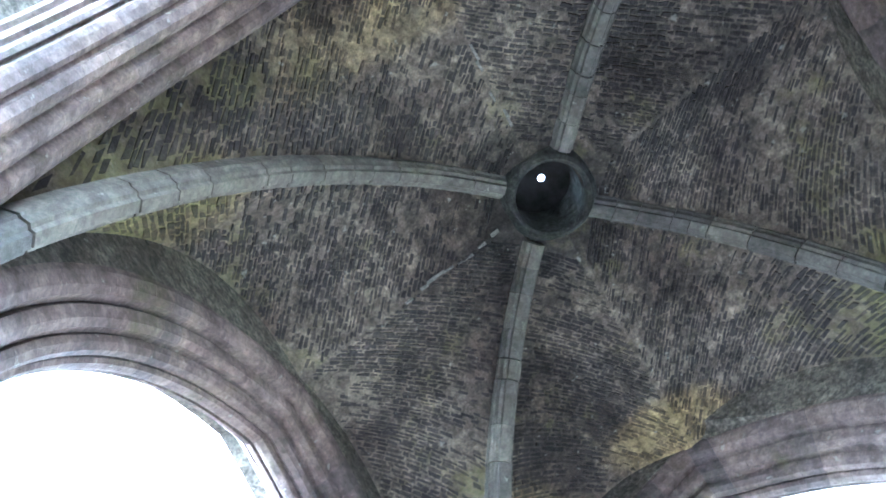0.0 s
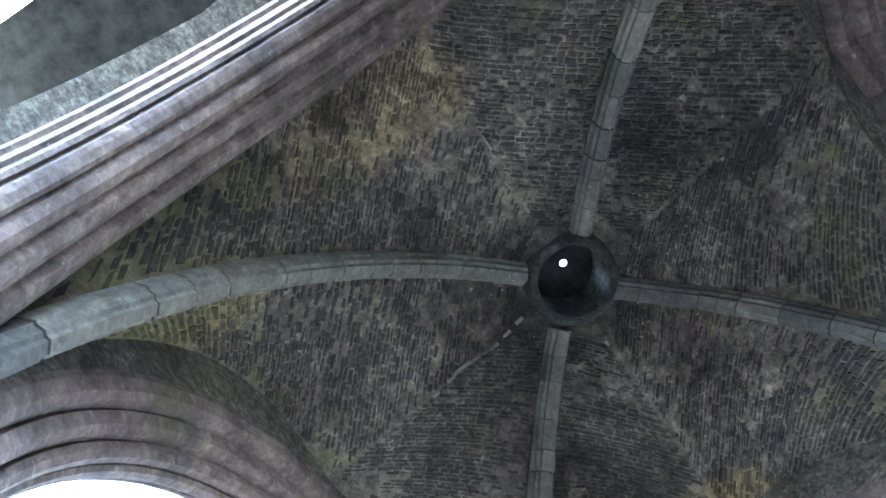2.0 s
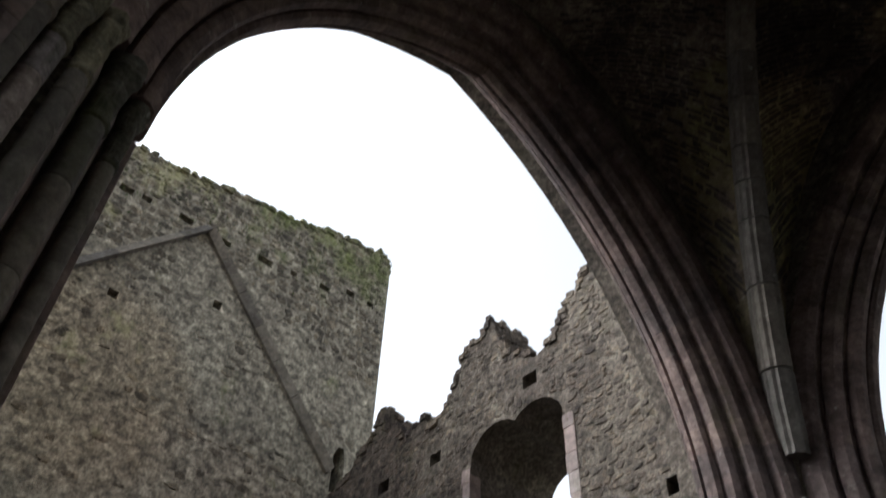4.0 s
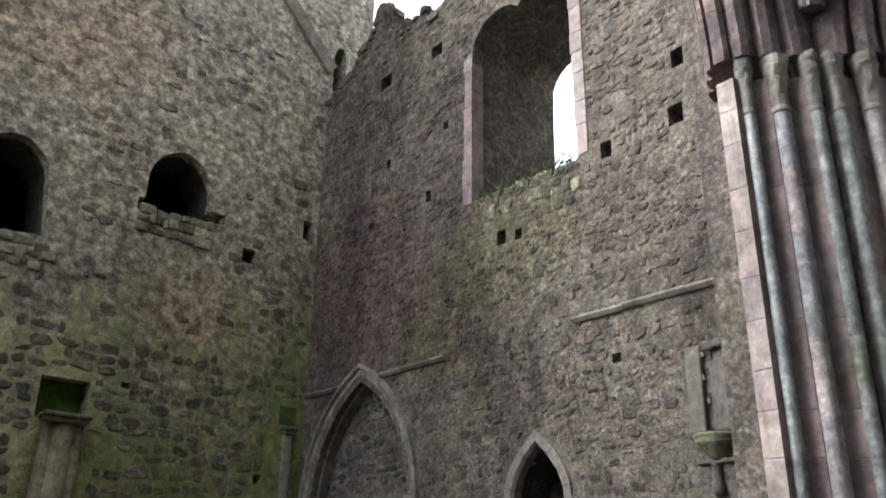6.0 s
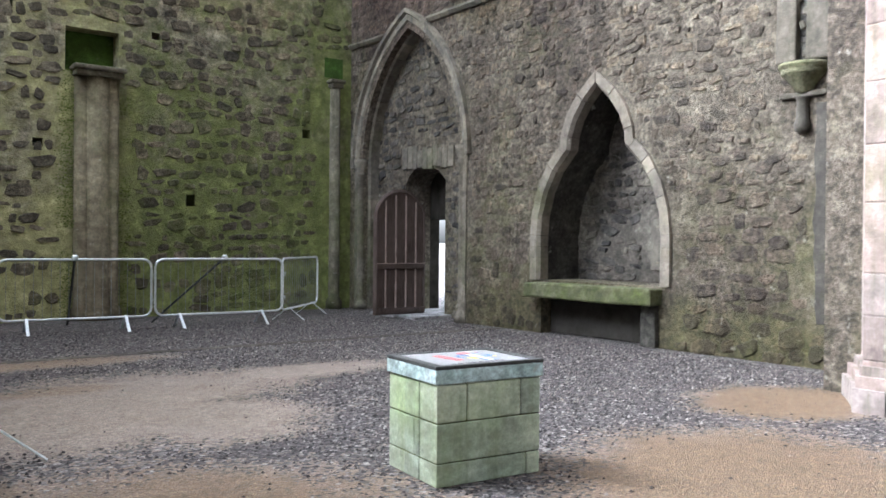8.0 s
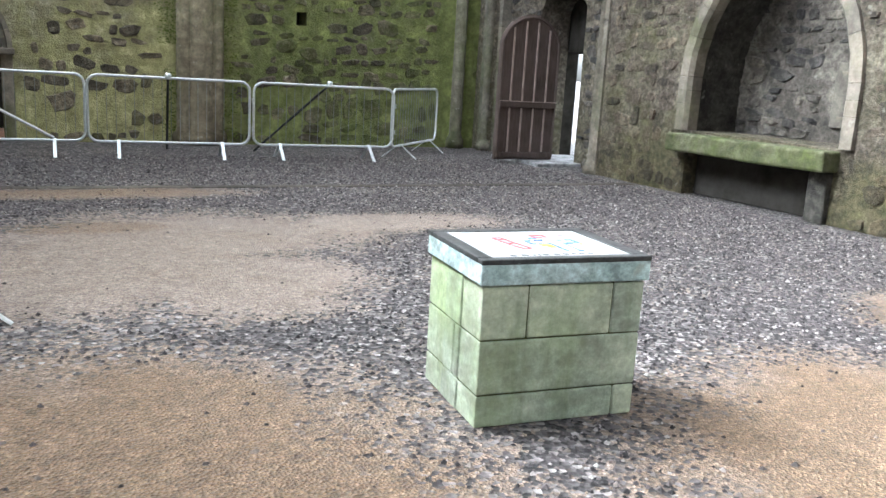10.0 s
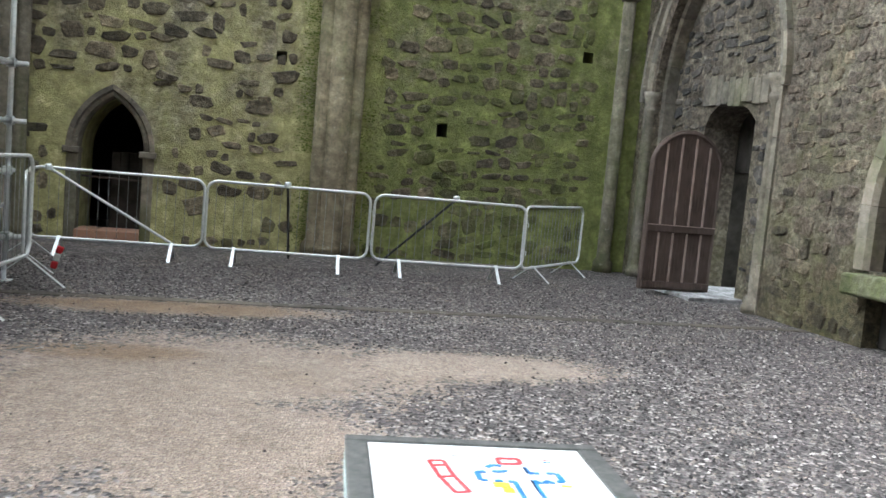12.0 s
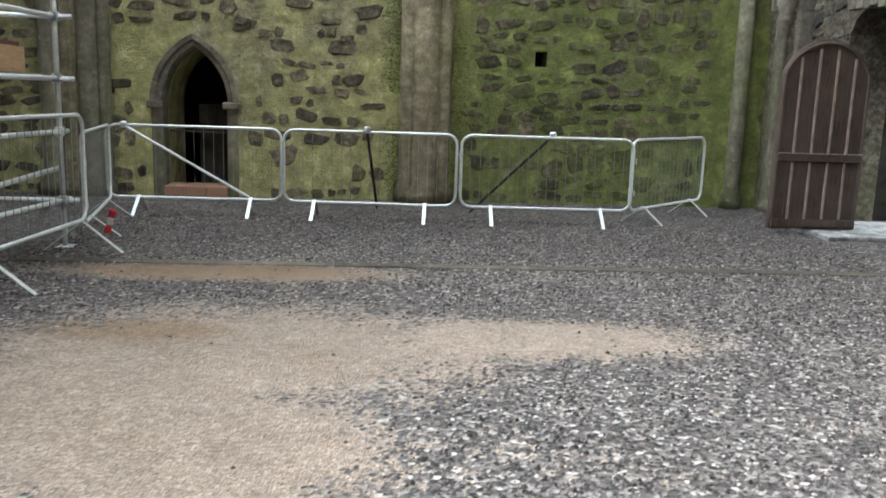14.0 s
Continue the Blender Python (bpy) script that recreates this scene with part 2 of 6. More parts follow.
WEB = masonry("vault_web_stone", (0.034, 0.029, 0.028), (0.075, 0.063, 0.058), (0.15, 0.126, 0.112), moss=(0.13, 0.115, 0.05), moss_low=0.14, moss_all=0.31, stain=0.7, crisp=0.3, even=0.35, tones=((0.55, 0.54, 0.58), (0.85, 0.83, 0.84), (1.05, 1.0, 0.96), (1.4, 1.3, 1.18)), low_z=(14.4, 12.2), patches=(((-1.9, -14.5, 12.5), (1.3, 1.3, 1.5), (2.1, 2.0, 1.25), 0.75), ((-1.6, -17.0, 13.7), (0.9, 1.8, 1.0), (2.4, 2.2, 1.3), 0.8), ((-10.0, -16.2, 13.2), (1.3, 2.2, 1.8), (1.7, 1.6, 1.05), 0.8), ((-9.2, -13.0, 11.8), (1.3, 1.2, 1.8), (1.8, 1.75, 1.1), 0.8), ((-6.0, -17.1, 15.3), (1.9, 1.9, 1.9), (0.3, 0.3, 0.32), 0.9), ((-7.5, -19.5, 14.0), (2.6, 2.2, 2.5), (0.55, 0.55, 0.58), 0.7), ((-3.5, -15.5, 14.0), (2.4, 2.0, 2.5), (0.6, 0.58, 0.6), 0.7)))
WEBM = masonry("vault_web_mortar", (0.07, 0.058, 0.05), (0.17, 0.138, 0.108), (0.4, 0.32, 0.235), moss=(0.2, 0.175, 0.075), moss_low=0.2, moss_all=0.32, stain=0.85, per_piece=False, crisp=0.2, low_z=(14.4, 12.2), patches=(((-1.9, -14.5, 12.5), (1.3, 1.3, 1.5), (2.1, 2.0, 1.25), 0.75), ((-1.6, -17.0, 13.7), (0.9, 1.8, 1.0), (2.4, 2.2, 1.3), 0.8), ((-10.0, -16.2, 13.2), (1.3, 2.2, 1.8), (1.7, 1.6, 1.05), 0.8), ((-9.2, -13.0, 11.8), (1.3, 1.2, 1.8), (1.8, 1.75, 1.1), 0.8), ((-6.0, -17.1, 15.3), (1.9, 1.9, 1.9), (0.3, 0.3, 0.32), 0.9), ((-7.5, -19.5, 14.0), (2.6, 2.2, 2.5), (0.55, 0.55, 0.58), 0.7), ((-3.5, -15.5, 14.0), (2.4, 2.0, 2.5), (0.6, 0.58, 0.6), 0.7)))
MOSSY = masonry("mossy_ledge_stone", (0.1, 0.098, 0.075), (0.19, 0.182, 0.13), (0.32, 0.305, 0.235), moss_low=0.32, moss_all=0.3, stain=0.4, grain=10)
MOSSCOL = masonry("damp_green_shaft_stone", (0.075, 0.068, 0.05), (0.15, 0.135, 0.1), (0.25, 0.225, 0.175), moss=(0.07, 0.09, 0.025), moss_low=0.16, moss_all=0.3, stain=0.5, per_piece=False, grain=10, relief=0.02, even=0.5, streak=0.7)
COLTAN = masonry("weathered_tan_column_stone", (0.105, 0.086, 0.056), (0.19, 0.16, 0.105), (0.32, 0.28, 0.195), moss=(0.09, 0.105, 0.03), moss_low=0.08, moss_all=0.28, stain=0.45, per_piece=False, grain=12, relief=0.03, even=0.4, streak=0.9)
# Very dark rubble for the boss ring and, as painted shade, for recesses
GRIME_SHADE = masonry("grimy_and_shaded_dark_rubble", (0.026, 0.025, 0.022), (0.055, 0.051, 0.044), (0.11, 0.104, 0.09), moss=(0.05, 0.06, 0.02), moss_all=0.3, stain=0.4, per_piece=False, relief=0.05)
NICHE = masonry("brown_grey_niche_stone", (0.06, 0.054, 0.045), (0.1, 0.09, 0.076), (0.16, 0.144, 0.124), moss=(0.08, 0.09, 0.03), moss_all=0.3, stain=0.4, grain=9, relief=0.012, even=0.7, streak=0.4)
# Near-black fill: the shade of holes and interiors put into the colour
DARK, nt, b = mat_nodes("dark_interior_shade", 1.0)
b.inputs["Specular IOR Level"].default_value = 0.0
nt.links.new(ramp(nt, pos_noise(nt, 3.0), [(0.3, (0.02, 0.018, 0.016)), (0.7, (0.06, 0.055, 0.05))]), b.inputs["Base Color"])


# ---------------------------------------------------------------- mesh helpers
def link_mesh(name, verts, faces, mat, parent=None, smooth=False):
    me = bpy.data.meshes.new(name)
    me.from_pydata([tuple(v) for v in verts], [], [tuple(f) for f in faces])
    bm = bmesh.new()
    bm.from_mesh(me)
    bmesh.ops.recalc_face_normals(bm, faces=bm.faces)
    bm.to_mesh(me)
    bm.free()
    me.materials.append(mat)
    if smooth:
        for p in me.polygons:
            p.use_smooth = True
    ob = new(name, me)
    if parent:
        ob.parent = parent
    return ob


def part(name, bm, mat, parent=None, label="", smooth=False):
    bmesh.ops.recalc_face_normals(bm, faces=bm.faces)
    me = bpy.data.meshes.new(name)
    bm.to_mesh(me)
    bm.free()
    me.materials.append(mat)
    if smooth:
        for p in me.polygons:
            p.use_smooth = True
    ob = new(name, me)
    if parent:
        ob.parent = parent
    if label:
        ob["label"] = label
    return ob


def structure(ob, label, category):
    return tagged(ob, label, category, "", "structure")


def boxed(bm, lo, hi, bev=0.0, m=None):
    """A box with bevelled edges, added to bm."""
    r = bmesh.ops.create_cube(bm, size=1.0)
    vs = r["verts"]
    for v in vs:
        v.co = Vector([l + (c + 0.5) * (h - l) for c, l, h in zip(v.co, lo, hi)])
    if m:
        bmesh.ops.transform(bm, matrix=m, verts=vs)
    if bev:
        es = list({e for v in vs for e in v.link_edges})
        bmesh.ops.bevel(bm, geom=es, offset=bev, segments=2, affect="EDGES", profile=0.5)
    return bm


def tube(bm, pts, rad, seg=10, closed=False):
    """A round bar along points, added to bm."""
    pts = [Vector(p) for p in pts]
    n = len(pts)
    rings = []
    ref = None
    for i, p in enumerate(pts):
        a = pts[(i - 1) % n] if (closed or i > 0) else p
        c = pts[(i + 1) % n] if (closed or i < n - 1) else p
        d = (c - a).normalized()
        if ref is None:
            ref = d.orthogonal().normalized()
        ref = (ref - d * ref.dot(d)).normalized()
        s = d.cross(ref)
        rings.append([bm.verts.new(p + (ref * math.cos(2 * math.pi * k / seg) + s * math.sin(2 * math.pi * k / seg)) * rad) for k in range(seg)])
    for i in range(n if closed else n - 1):
        r0, r1 = rings[i], rings[(i + 1) % n]
        for k in range(seg):
            bm.faces.new((r0[k], r0[(k + 1) % seg], r1[(k + 1) % seg], r1[k]))
    if not closed:
        bm.faces.new(rings[0][::-1])
        bm.faces.new(rings[-1])
    return bm


def lathe(bm, centre, prof, seg=20):
    """A turned solid about a vertical axis; prof: (radius, z) from the foot up."""
    rings = [[bm.verts.new((centre[0] + r * math.cos(2 * math.pi * k / seg), centre[1] + r * math.sin(2 * math.pi * k / seg), z)) for k in range(seg)] for r, z in prof]
    for a, c in zip(rings, rings[1:]):
        for k in range(seg):
            bm.faces.new((a[k], a[(k + 1) % seg], c[(k + 1) % seg], c[k]))
    bm.faces.new(rings[0][::-1])
    bm.faces.new(rings[-1])
    return bm


def pointed(cu, half, spring, apex, n=14, grow=0.0):
    """The line of a pointed arch, from its first springer over the apex to the second: (u, z)."""
    h = apex - spring
    R = (half * half + h * h) / (2 * half)
    c = R - half
    out = []
    r = R + grow
    top = math.acos(min(1, c / r))
    for i in range(n + 1):
        a = top * i / n
        out.append((cu + c - r * math.cos(a), spring + r * math.sin(a)))
    return out + [(2 * cu - u, z) for u, z in reversed(out[:-1])]


def slab(name, outer, holes, thick, place, mat, parent=None):
    """A wall of the given thickness with openings. holes: loops, or pairs of a front and a back loop."""
    holes = [h if isinstance(h, tuple) else (h, h) for h in holes]
    from mathutils.geometry import tessellate_polygon
    verts, faces = [], []
    for side, d in ((0, 0.0), (1, thick)):
        loops = [[Vector((u, z, 0)) for u, z in outer]] + [[Vector((u, z, 0)) for u, z in h[side]] for h in holes]
        tris = tessellate_polygon(loops)
        off = len(verts)
        for lp in loops:
            verts += [place(v.x, v.y, d) for v in lp]
        faces += [tuple(off + k for k in t) for t in tris]
    tot = len(verts) // 2
    i = 0
    for n in [len(outer)] + [len(h[0]) for h in holes]:
        for k in range(n):
            a, b2 = i + k, i + (k + 1) % n
            faces.append((a, b2, b2 + tot, a + tot))
        i += n
    return link_mesh(name, verts, faces, mat, parent)


def arch_band(name, cu, half, spring, apex, prof, place, mat, foot=None, parent=None, n=14):
    """A moulding swept round a pointed arch. prof: (outward, depth) points, a closed outline; foot: jambs down to that height."""
    rows = []
    for g, d in prof:
        line = pointed(cu, half, spring, apex, n, g)
        if foot is not None:
            line = [(line[0][0], foot)] + line + [(line[-1][0], foot)]
        rows.append([place(u, z, d) for u, z in line])
    m = len(rows[0])
    k = len(rows)
    arch = new(name)
    faces = [(i, (i + 1) % k, (i + 1) % k + k, i + k) for i in range(k)] + [tuple(range(k)), tuple(range(k, 2 * k))]
    for a in range(m - 1):
        verts = [r[a].lerp(r[a + 1], 0.006) for r in rows] + [r[a].lerp(r[a + 1], 0.994) for r in rows]
        link_mesh("voussoir", verts, faces, mat, arch)
    return arch


def on_r(u, z, d=0.0):
    return Vector((d, -u, z))


def on_l(u, z, d=0.0):
    return Vector((u, LY + d, z))


def inside(loop, u, z):
    hit = False
    for (a, b2), (c, d) in zip(loop, loop[1:] + loop[:1]):
        if (b2 > z) != (d > z) and u < (c - a) * (z - b2) / (d - b2) + a:
            hit = not hit
    return hit


RING = [(-1, -0.55), (-0.6, -1), (0.55, -1), (1, -0.6), (1, 0.6), (0.6, 1), (-0.55, 1), (-1, 0.55)]


def stone_shape(rng):
    """A roughly squared stone of unit half-size in (u, z), with a domed, bevelled face; depth runs from 0.5 behind to -1 in front."""
    ring = [(a * rng.uniform(0.56, 1.08), c * rng.uniform(0.56, 1.08)) for a, c in RING]
    v = [(a, c, 0.5) for a, c in ring] + [(a * 0.97, c * 0.95, -0.45) for a, c in ring]
    v += [(a * 0.84 + rng.uniform(-0.06, 0.06), c * 0.8 + rng.uniform(-0.08, 0.08), -1 + rng.uniform(-0.45, 0.45)) for a, c in ring]
    f = []
    for s in (0, 8):
        f += [(s + k, s + (k + 1) % 8, s + 8 + (k + 1) % 8, s + 8 + k) for k in range(8)]
    f.append(tuple(range(16, 24)))
    return v, f


def courses(u0, u1, z0, z1, keep, seed, hs=(0.12, 0.27), ws=(0.16, 0.55), share=lambda u, z: 0.92):
    """Rough courses of rubble: centre, half-size and lean of each stone that keep(u, z, hw, hh) lets stand."""
    rng = random.Random(seed)
    z = z0
    out = []
    while z < z1:
        h = rng.uniform(*hs)
        u = u0 - rng.uniform(0, ws[0])
        while u < u1:
            w = rng.uniform(*ws) * (0.75 + h / hs[1] * 0.5)
            hh = h * rng.uniform(0.6, 1.25) / 2
            cu, cz = u + w / 2, z + h / 2 + rng.uniform(-0.25, 0.25) * h + 0.07 * math.sin(u * 0.9 + z) * min(1, z)
            if rng.random() < share(cu, cz) and keep(cu, cz, w / 2, hh):
                out.append((cu, cz, w / 2 - 0.008, hh - 0.007, rng.uniform(-0.24, 0.24), rng.uniform(0.3, 1.4), rng.randrange(24)))
            u += w
        z += h
    return out


SHAPES = [stone_shape(random.Random(70 + i)) for i in range(24)]
SHAPE_MESH = {}


def lay_stones(stones, place, proud, mat, parent, near):
    """Lays stones on a wall face: those in the stretch near(u, z) as bricks of their own, the rest as one joined part."""
    verts, faces = [], []
    count = 0
    o, eu, ez, ed = place(0, 0, 0), place(1, 0, 0) - place(0, 0, 0), place(0, 1, 0) - place(0, 0, 0), place(0, 0, 1) - place(0, 0, 0)
    for cu, cz, hw, hh, lean, p, kind in stones:
        v, f = SHAPES[kind]
        c, s = math.cos(lean), math.sin(lean)
        if near(cu, cz) and count < 300:
            count += 1
            key = (kind, mat.name)
            if key not in SHAPE_MESH:
                me = bpy.data.meshes.new("stone")
                me.from_pydata(v, [], f)
                me.materials.append(mat)
                SHAPE_MESH[key] = me
            ob = new("stone", SHAPE_MESH[key])
            ob.parent = parent
            m = Matrix(((eu.x, ez.x, ed.x, 0), (eu.y, ez.y, ed.y, 0), (eu.z, ez.z, ed.z, 0), (0, 0, 0, 1)))
            ob.matrix_basis = Matrix.Translation(o + eu * cu + ez * cz) @ m @ Matrix.Rotation(lean, 4, "Z") @ Matrix.Diagonal((hw, hh, proud * p, 1))
        else:
            off = len(verts)
            for a, b2, d in v:
                a, b2 = a * hw, b2 * hh
                verts.append(o + eu * (cu + a * c - b2 * s) + ez * (cz + a * s + b2 * c) + ed * (d * proud * p))
            faces += [tuple(off + k for k in q) for q in f]
    if verts:
        ob = link_mesh("stonework", verts, faces, mat, parent)
        ob["kind"] = "stuff"


LY = 0.3

# ---------------------------------------------------------------- ground
GROUND, nt, b = mat_nodes("gravel_and_trodden_dirt", 0.85)
chips = nt.nodes.new("ShaderNodeTexVoronoi")
chips.inputs["Scale"].default_value = 38
gg = nt.nodes.new("ShaderNodeNewGeometry")
nt.links.new(gg.outputs["Position"], chips.inputs["Vector"])
sep = nt.nodes.new("ShaderNodeSeparateColor")
nt.links.new(chips.outputs["Color"], sep.inputs[0])
gravel = ramp(nt, sep.outputs[0], [(0.0, (0.018, 0.016, 0.017)), (0.42, (0.075, 0.065, 0.065)), (0.78, (0.165, 0.144, 0.143)), (0.93, (0.3, 0.268, 0.262)), (1.0, (0.5, 0.46, 0.44))])
dirt = ramp(nt, pos_noise(nt, 7, 9, 0.8), [(0.25, (0.19, 0.146, 0.12)), (0.5, (0.34, 0.272, 0.228)), (0.75, (0.48, 0.4, 0.345))])
grit = nt.nodes.new("ShaderNodeTexVoronoi")
grit.inputs["Scale"].default_value = 75
nt.links.new(gg.outputs["Position"], grit.inputs["Vector"])
sep2 = nt.nodes.new("ShaderNodeSeparateColor")
nt.links.new(grit.outputs["Color"], sep2.inputs[0])
dirt = mix(nt, 1.0, dirt, ramp(nt, sep2.outputs[0], [(0.0, (0.5, 0.48, 0.48)), (0.5, (0.95, 0.93, 0.92)), (0.85, (1.2, 1.17, 1.12)), (1.0, (1.7, 1.7, 1.68))]), "MULTIPLY")


def blob(nt, cx, cy, rx, ry):
    """A soft round patch on the ground, 1 at its middle and 0 past its rim."""
    g = nt.nodes.new("ShaderNodeNewGeometry")
    mp = nt.nodes.new("ShaderNodeMapping")
    mp.vector_type = "POINT"
    mp.inputs["Location"].default_value = (-cx / rx, -cy / ry, 0)
    mp.inputs["Scale"].default_value = (1 / rx, 1 / ry, 0)
    nt.links.new(g.outputs["Position"], mp.inputs[0])
    l = nt.nodes.new("ShaderNodeVectorMath")
    l.operation = "LENGTH"
    nt.links.new(mp.outputs[0], l.inputs[0])
    return calc(nt, "SUBTRACT", 1.0, l.outputs["Value"])


DIRT = [(-7.7, -11.3, 1.85, 2.1), (-6.6, -7.2, 2.0, 1.4), (-7.4, -8.2, 1.6, 1.5), (-2.1, -10.85, 1.25, 1.0), (-7.0, -4.95, 1.9, 0.45), (-4.4, -11.95, 1.75, 1.4), (-6.5, -8.6, 1.1, 1.2), (-4.7, -6.9, 1.5, 0.6)]
OCHRE = [(-7.7, -11.4, 2.0, 2.2), (-4.4, -12.0, 1.8, 1.5), (-2.1, -10.85, 1.35, 1.05), (-7.3, -6.75, 1.0, 0.3), (-7.0, -4.95, 1.9, 0.4)]
mo = None
for d in OCHRE:
    k = blob(nt, *d)
    mo = k if mo is None else calc(nt, "MAXIMUM", mo, k)
mo = ramp(nt, calc(nt, "ADD", mo, calc(nt, "SUBTRACT", pos_noise(nt, 1.7, 6, 0.65, (1, 1, 1), (8, 1, 3)), 0.35)), [(0.2, 0.0), (0.6, 1.0)])
dirt = mix(nt, mo, dirt, mix(nt, 1.0, dirt, (0.78, 0.68, 0.54), "MULTIPLY"))
mask = None
for d in DIRT:
    k = blob(nt, *d)
    mask = k if mask is None else calc(nt, "MAXIMUM", mask, k)
wob = pos_noise(nt, 1.3, 8, 0.72)
mk = ramp(nt, calc(nt, "ADD", mask, calc(nt, "MULTIPLY", calc(nt, "SUBTRACT", wob, 0.3), 1.0)), [(0.2, 0.0), (0.72, 1.0)])
mk2 = ramp(nt, calc(nt, "ADD", calc(nt, "MULTIPLY", mk, 0.55), calc(nt, "MULTIPLY", sep.outputs[1], 0.45)), [(0.42, 0.0), (0.55, 1.0)])
col = mix(nt, mk2, gravel, dirt)
damp = ramp(nt, pos_noise(nt, 0.35, 4, 0.6, (1, 1, 1), (2, 6, 0)), [(0.35, 0.62), (0.65, 0.78)])
col = mix(nt, 1.0, col, damp, "MULTIPLY")
nt.links.new(col, b.inputs["Base Color"])
nt.links.new(ramp(nt, mk, [(0, 0.7), (1, 0.42)]), b.inputs["Roughness"])
hgt = mix(nt, mk2, chips.outputs["Distance"], grit.outputs["Distance"])
bump(nt, b, hgt, 0.8, 0.02)
bm = bmesh.new()
for q in ((-3000, -3000), (3000, -3000), (3000, 3000), (-3000, 3000)):
    bm.verts.new((*q, 0))
bm.faces.new(bm.verts)
ground = structure(part("ground", bm, GROUND), "grey gravel ground with trodden brown dirt patches", "ground")

# ---------------------------------------------------------------- the tall end wall (y = LY)
UPW1 = pointed(-6.82, 0.68, 8.75, 9.5, 8)
UPW1 = [(-7.5, 7.45)] + UPW1 + [(-6.0, 7.6)]
UPW2 = [(-4.38, 8.7), (-4.38, 8.95), (-4.24, 9.0)] + pointed(-3.5, 0.74, 9.45, 10.3, 8) + [(-2.76, 9.15), (-2.42, 9.12), (-2.42, 8.9)]
L_DOOR = [(-8.845, -0.12)] + pointed(-8.375, 0.455, 1.34, 2.12, 10, 0.015) + [(-7.905, -0.12)]
SLIT = [(0.12, 13.5), (0.12, 14.6), (0.25, 14.9), (0.42, 14.9), (0.5, 14.6), (0.5, 13.5)]
HIGH_HOLES = [(-7.63, 19.22, 0.20, 0.13), (-7.06, 19.30, 0.14, 0.10), (-5.86, 19.43, 0.22, 0.12), (-4.56, 19.45, 0.16, 0.10), (-3.24, 19.67, 0.25, 0.13), (-2.25, 19.84, 0.12, 0.10), (-1.10, 20.03, 0.20, 0.12), (-4.25, 17.21, 0.12, 0.14), (-0.15, 20.44, 0.16, 0.12), (0.66, 20.49, 0.13, 0.10), (-6.86, 15.85, 0.13, 0.12)]
L_HOLES = [(-1.74, 8.35, 0.17, 0.17), (-0.28, 9.4, 0.12, 0.25), (-1.02, 3.55, 0.09, 0.09), (-3.45, 3.45, 0.1, 0.08), (-3.4, 2.12, 0.09, 0.11), (-6.5, 5.27, 0.12, 0.09), (-4.05, 5.05, 0.08, 0.06), (-6.0, 3.0, 0.08, 0.07)] + HIGH_HOLES
CAP_NICHE = [(-5.58, 4.25), (-5.58, 5.0), (-4.7, 5.0), (-4.7, 4.25)]
L_TOP = [(1.3, 22.7), (1.0, 23.15), (0.4, 22.9), (-1.2, 22.6), (-2.6, 22.0), (-4.3, 21.75), (-5.6, 21.3), (-7.0, 21.1), (-8.2, 20.9), (-8.65, 20.4), (-8.6, 19.2), (-8.75, 18.4), (-8.65, 17.6), (-9.2, 16.9), (-11.8, 16.4)]


def rect(cu, cz, hu, hz):
    return [(cu - hu, cz - hz), (cu - hu, cz + hz), (cu + hu, cz + hz), (cu + hu, cz - hz)]


holes_l = [UPW1, UPW2, L_DOOR, SLIT, CAP_NICHE] + [rect(*h) for h in L_HOLES]
outer_l = [(-11.8, -0.3), (1.3, -0.3)] + L_TOP
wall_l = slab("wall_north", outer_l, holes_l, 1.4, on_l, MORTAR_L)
structure(wall_l, "tall mossy rubble end wall with a roof scar and broken top", "wall")
# closed dark box added behind the openings, keeps daylight out of them
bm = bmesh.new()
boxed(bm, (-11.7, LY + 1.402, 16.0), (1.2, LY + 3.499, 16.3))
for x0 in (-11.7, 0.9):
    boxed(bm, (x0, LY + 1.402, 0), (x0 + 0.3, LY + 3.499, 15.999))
backing_wall = structure(part("wall_backing", bm, DARK), "added dark box that keeps the end wall openings unlit", "wall")
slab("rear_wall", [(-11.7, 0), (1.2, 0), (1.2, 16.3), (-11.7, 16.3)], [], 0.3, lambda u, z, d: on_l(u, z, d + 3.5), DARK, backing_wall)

# ---------------------------------------------------------------- the side wall (x = 0)
WIN = pointed(6.43, 1.31, 11.7, 12.25, 8)
WIN_F = [(5.12, 8.4), (5.12, 11.0)] + WIN[1:-1] + [(7.75, 11.0), (7.75, 8.3)]
WIN_B = WIN_F
D_ARCH = [(0.19, -0.15)] + pointed(1.8, 1.58, 2.9, 5.4, 14, 0.03) + [(3.41, -0.15)]


def ogee(g=0.0):
    """The trefoil-headed tomb opening."""
    left = [(5.48 - g, 0.82), (5.48 - g, 1.5), (5.51 - g, 1.8), (5.62 - g, 2.15), (5.8 - g, 2.46), (6.02 - g, 2.68), (6.1 - g * 0.9, 2.76), (6.12 - g, 2.95), (6.22 - g, 3.2), (6.4 - g * 0.8, 3.44 + g * 0.5), (6.62, 3.65 + g * 1.3)]
    return left + [(13.24 - u, z) for u, z in reversed(left[:-1])]


TOMB = ogee(0.03)
UNDER = [(5.5, -0.15), (5.5, 0.6), (7.75, 0.6), (7.75, -0.15)]
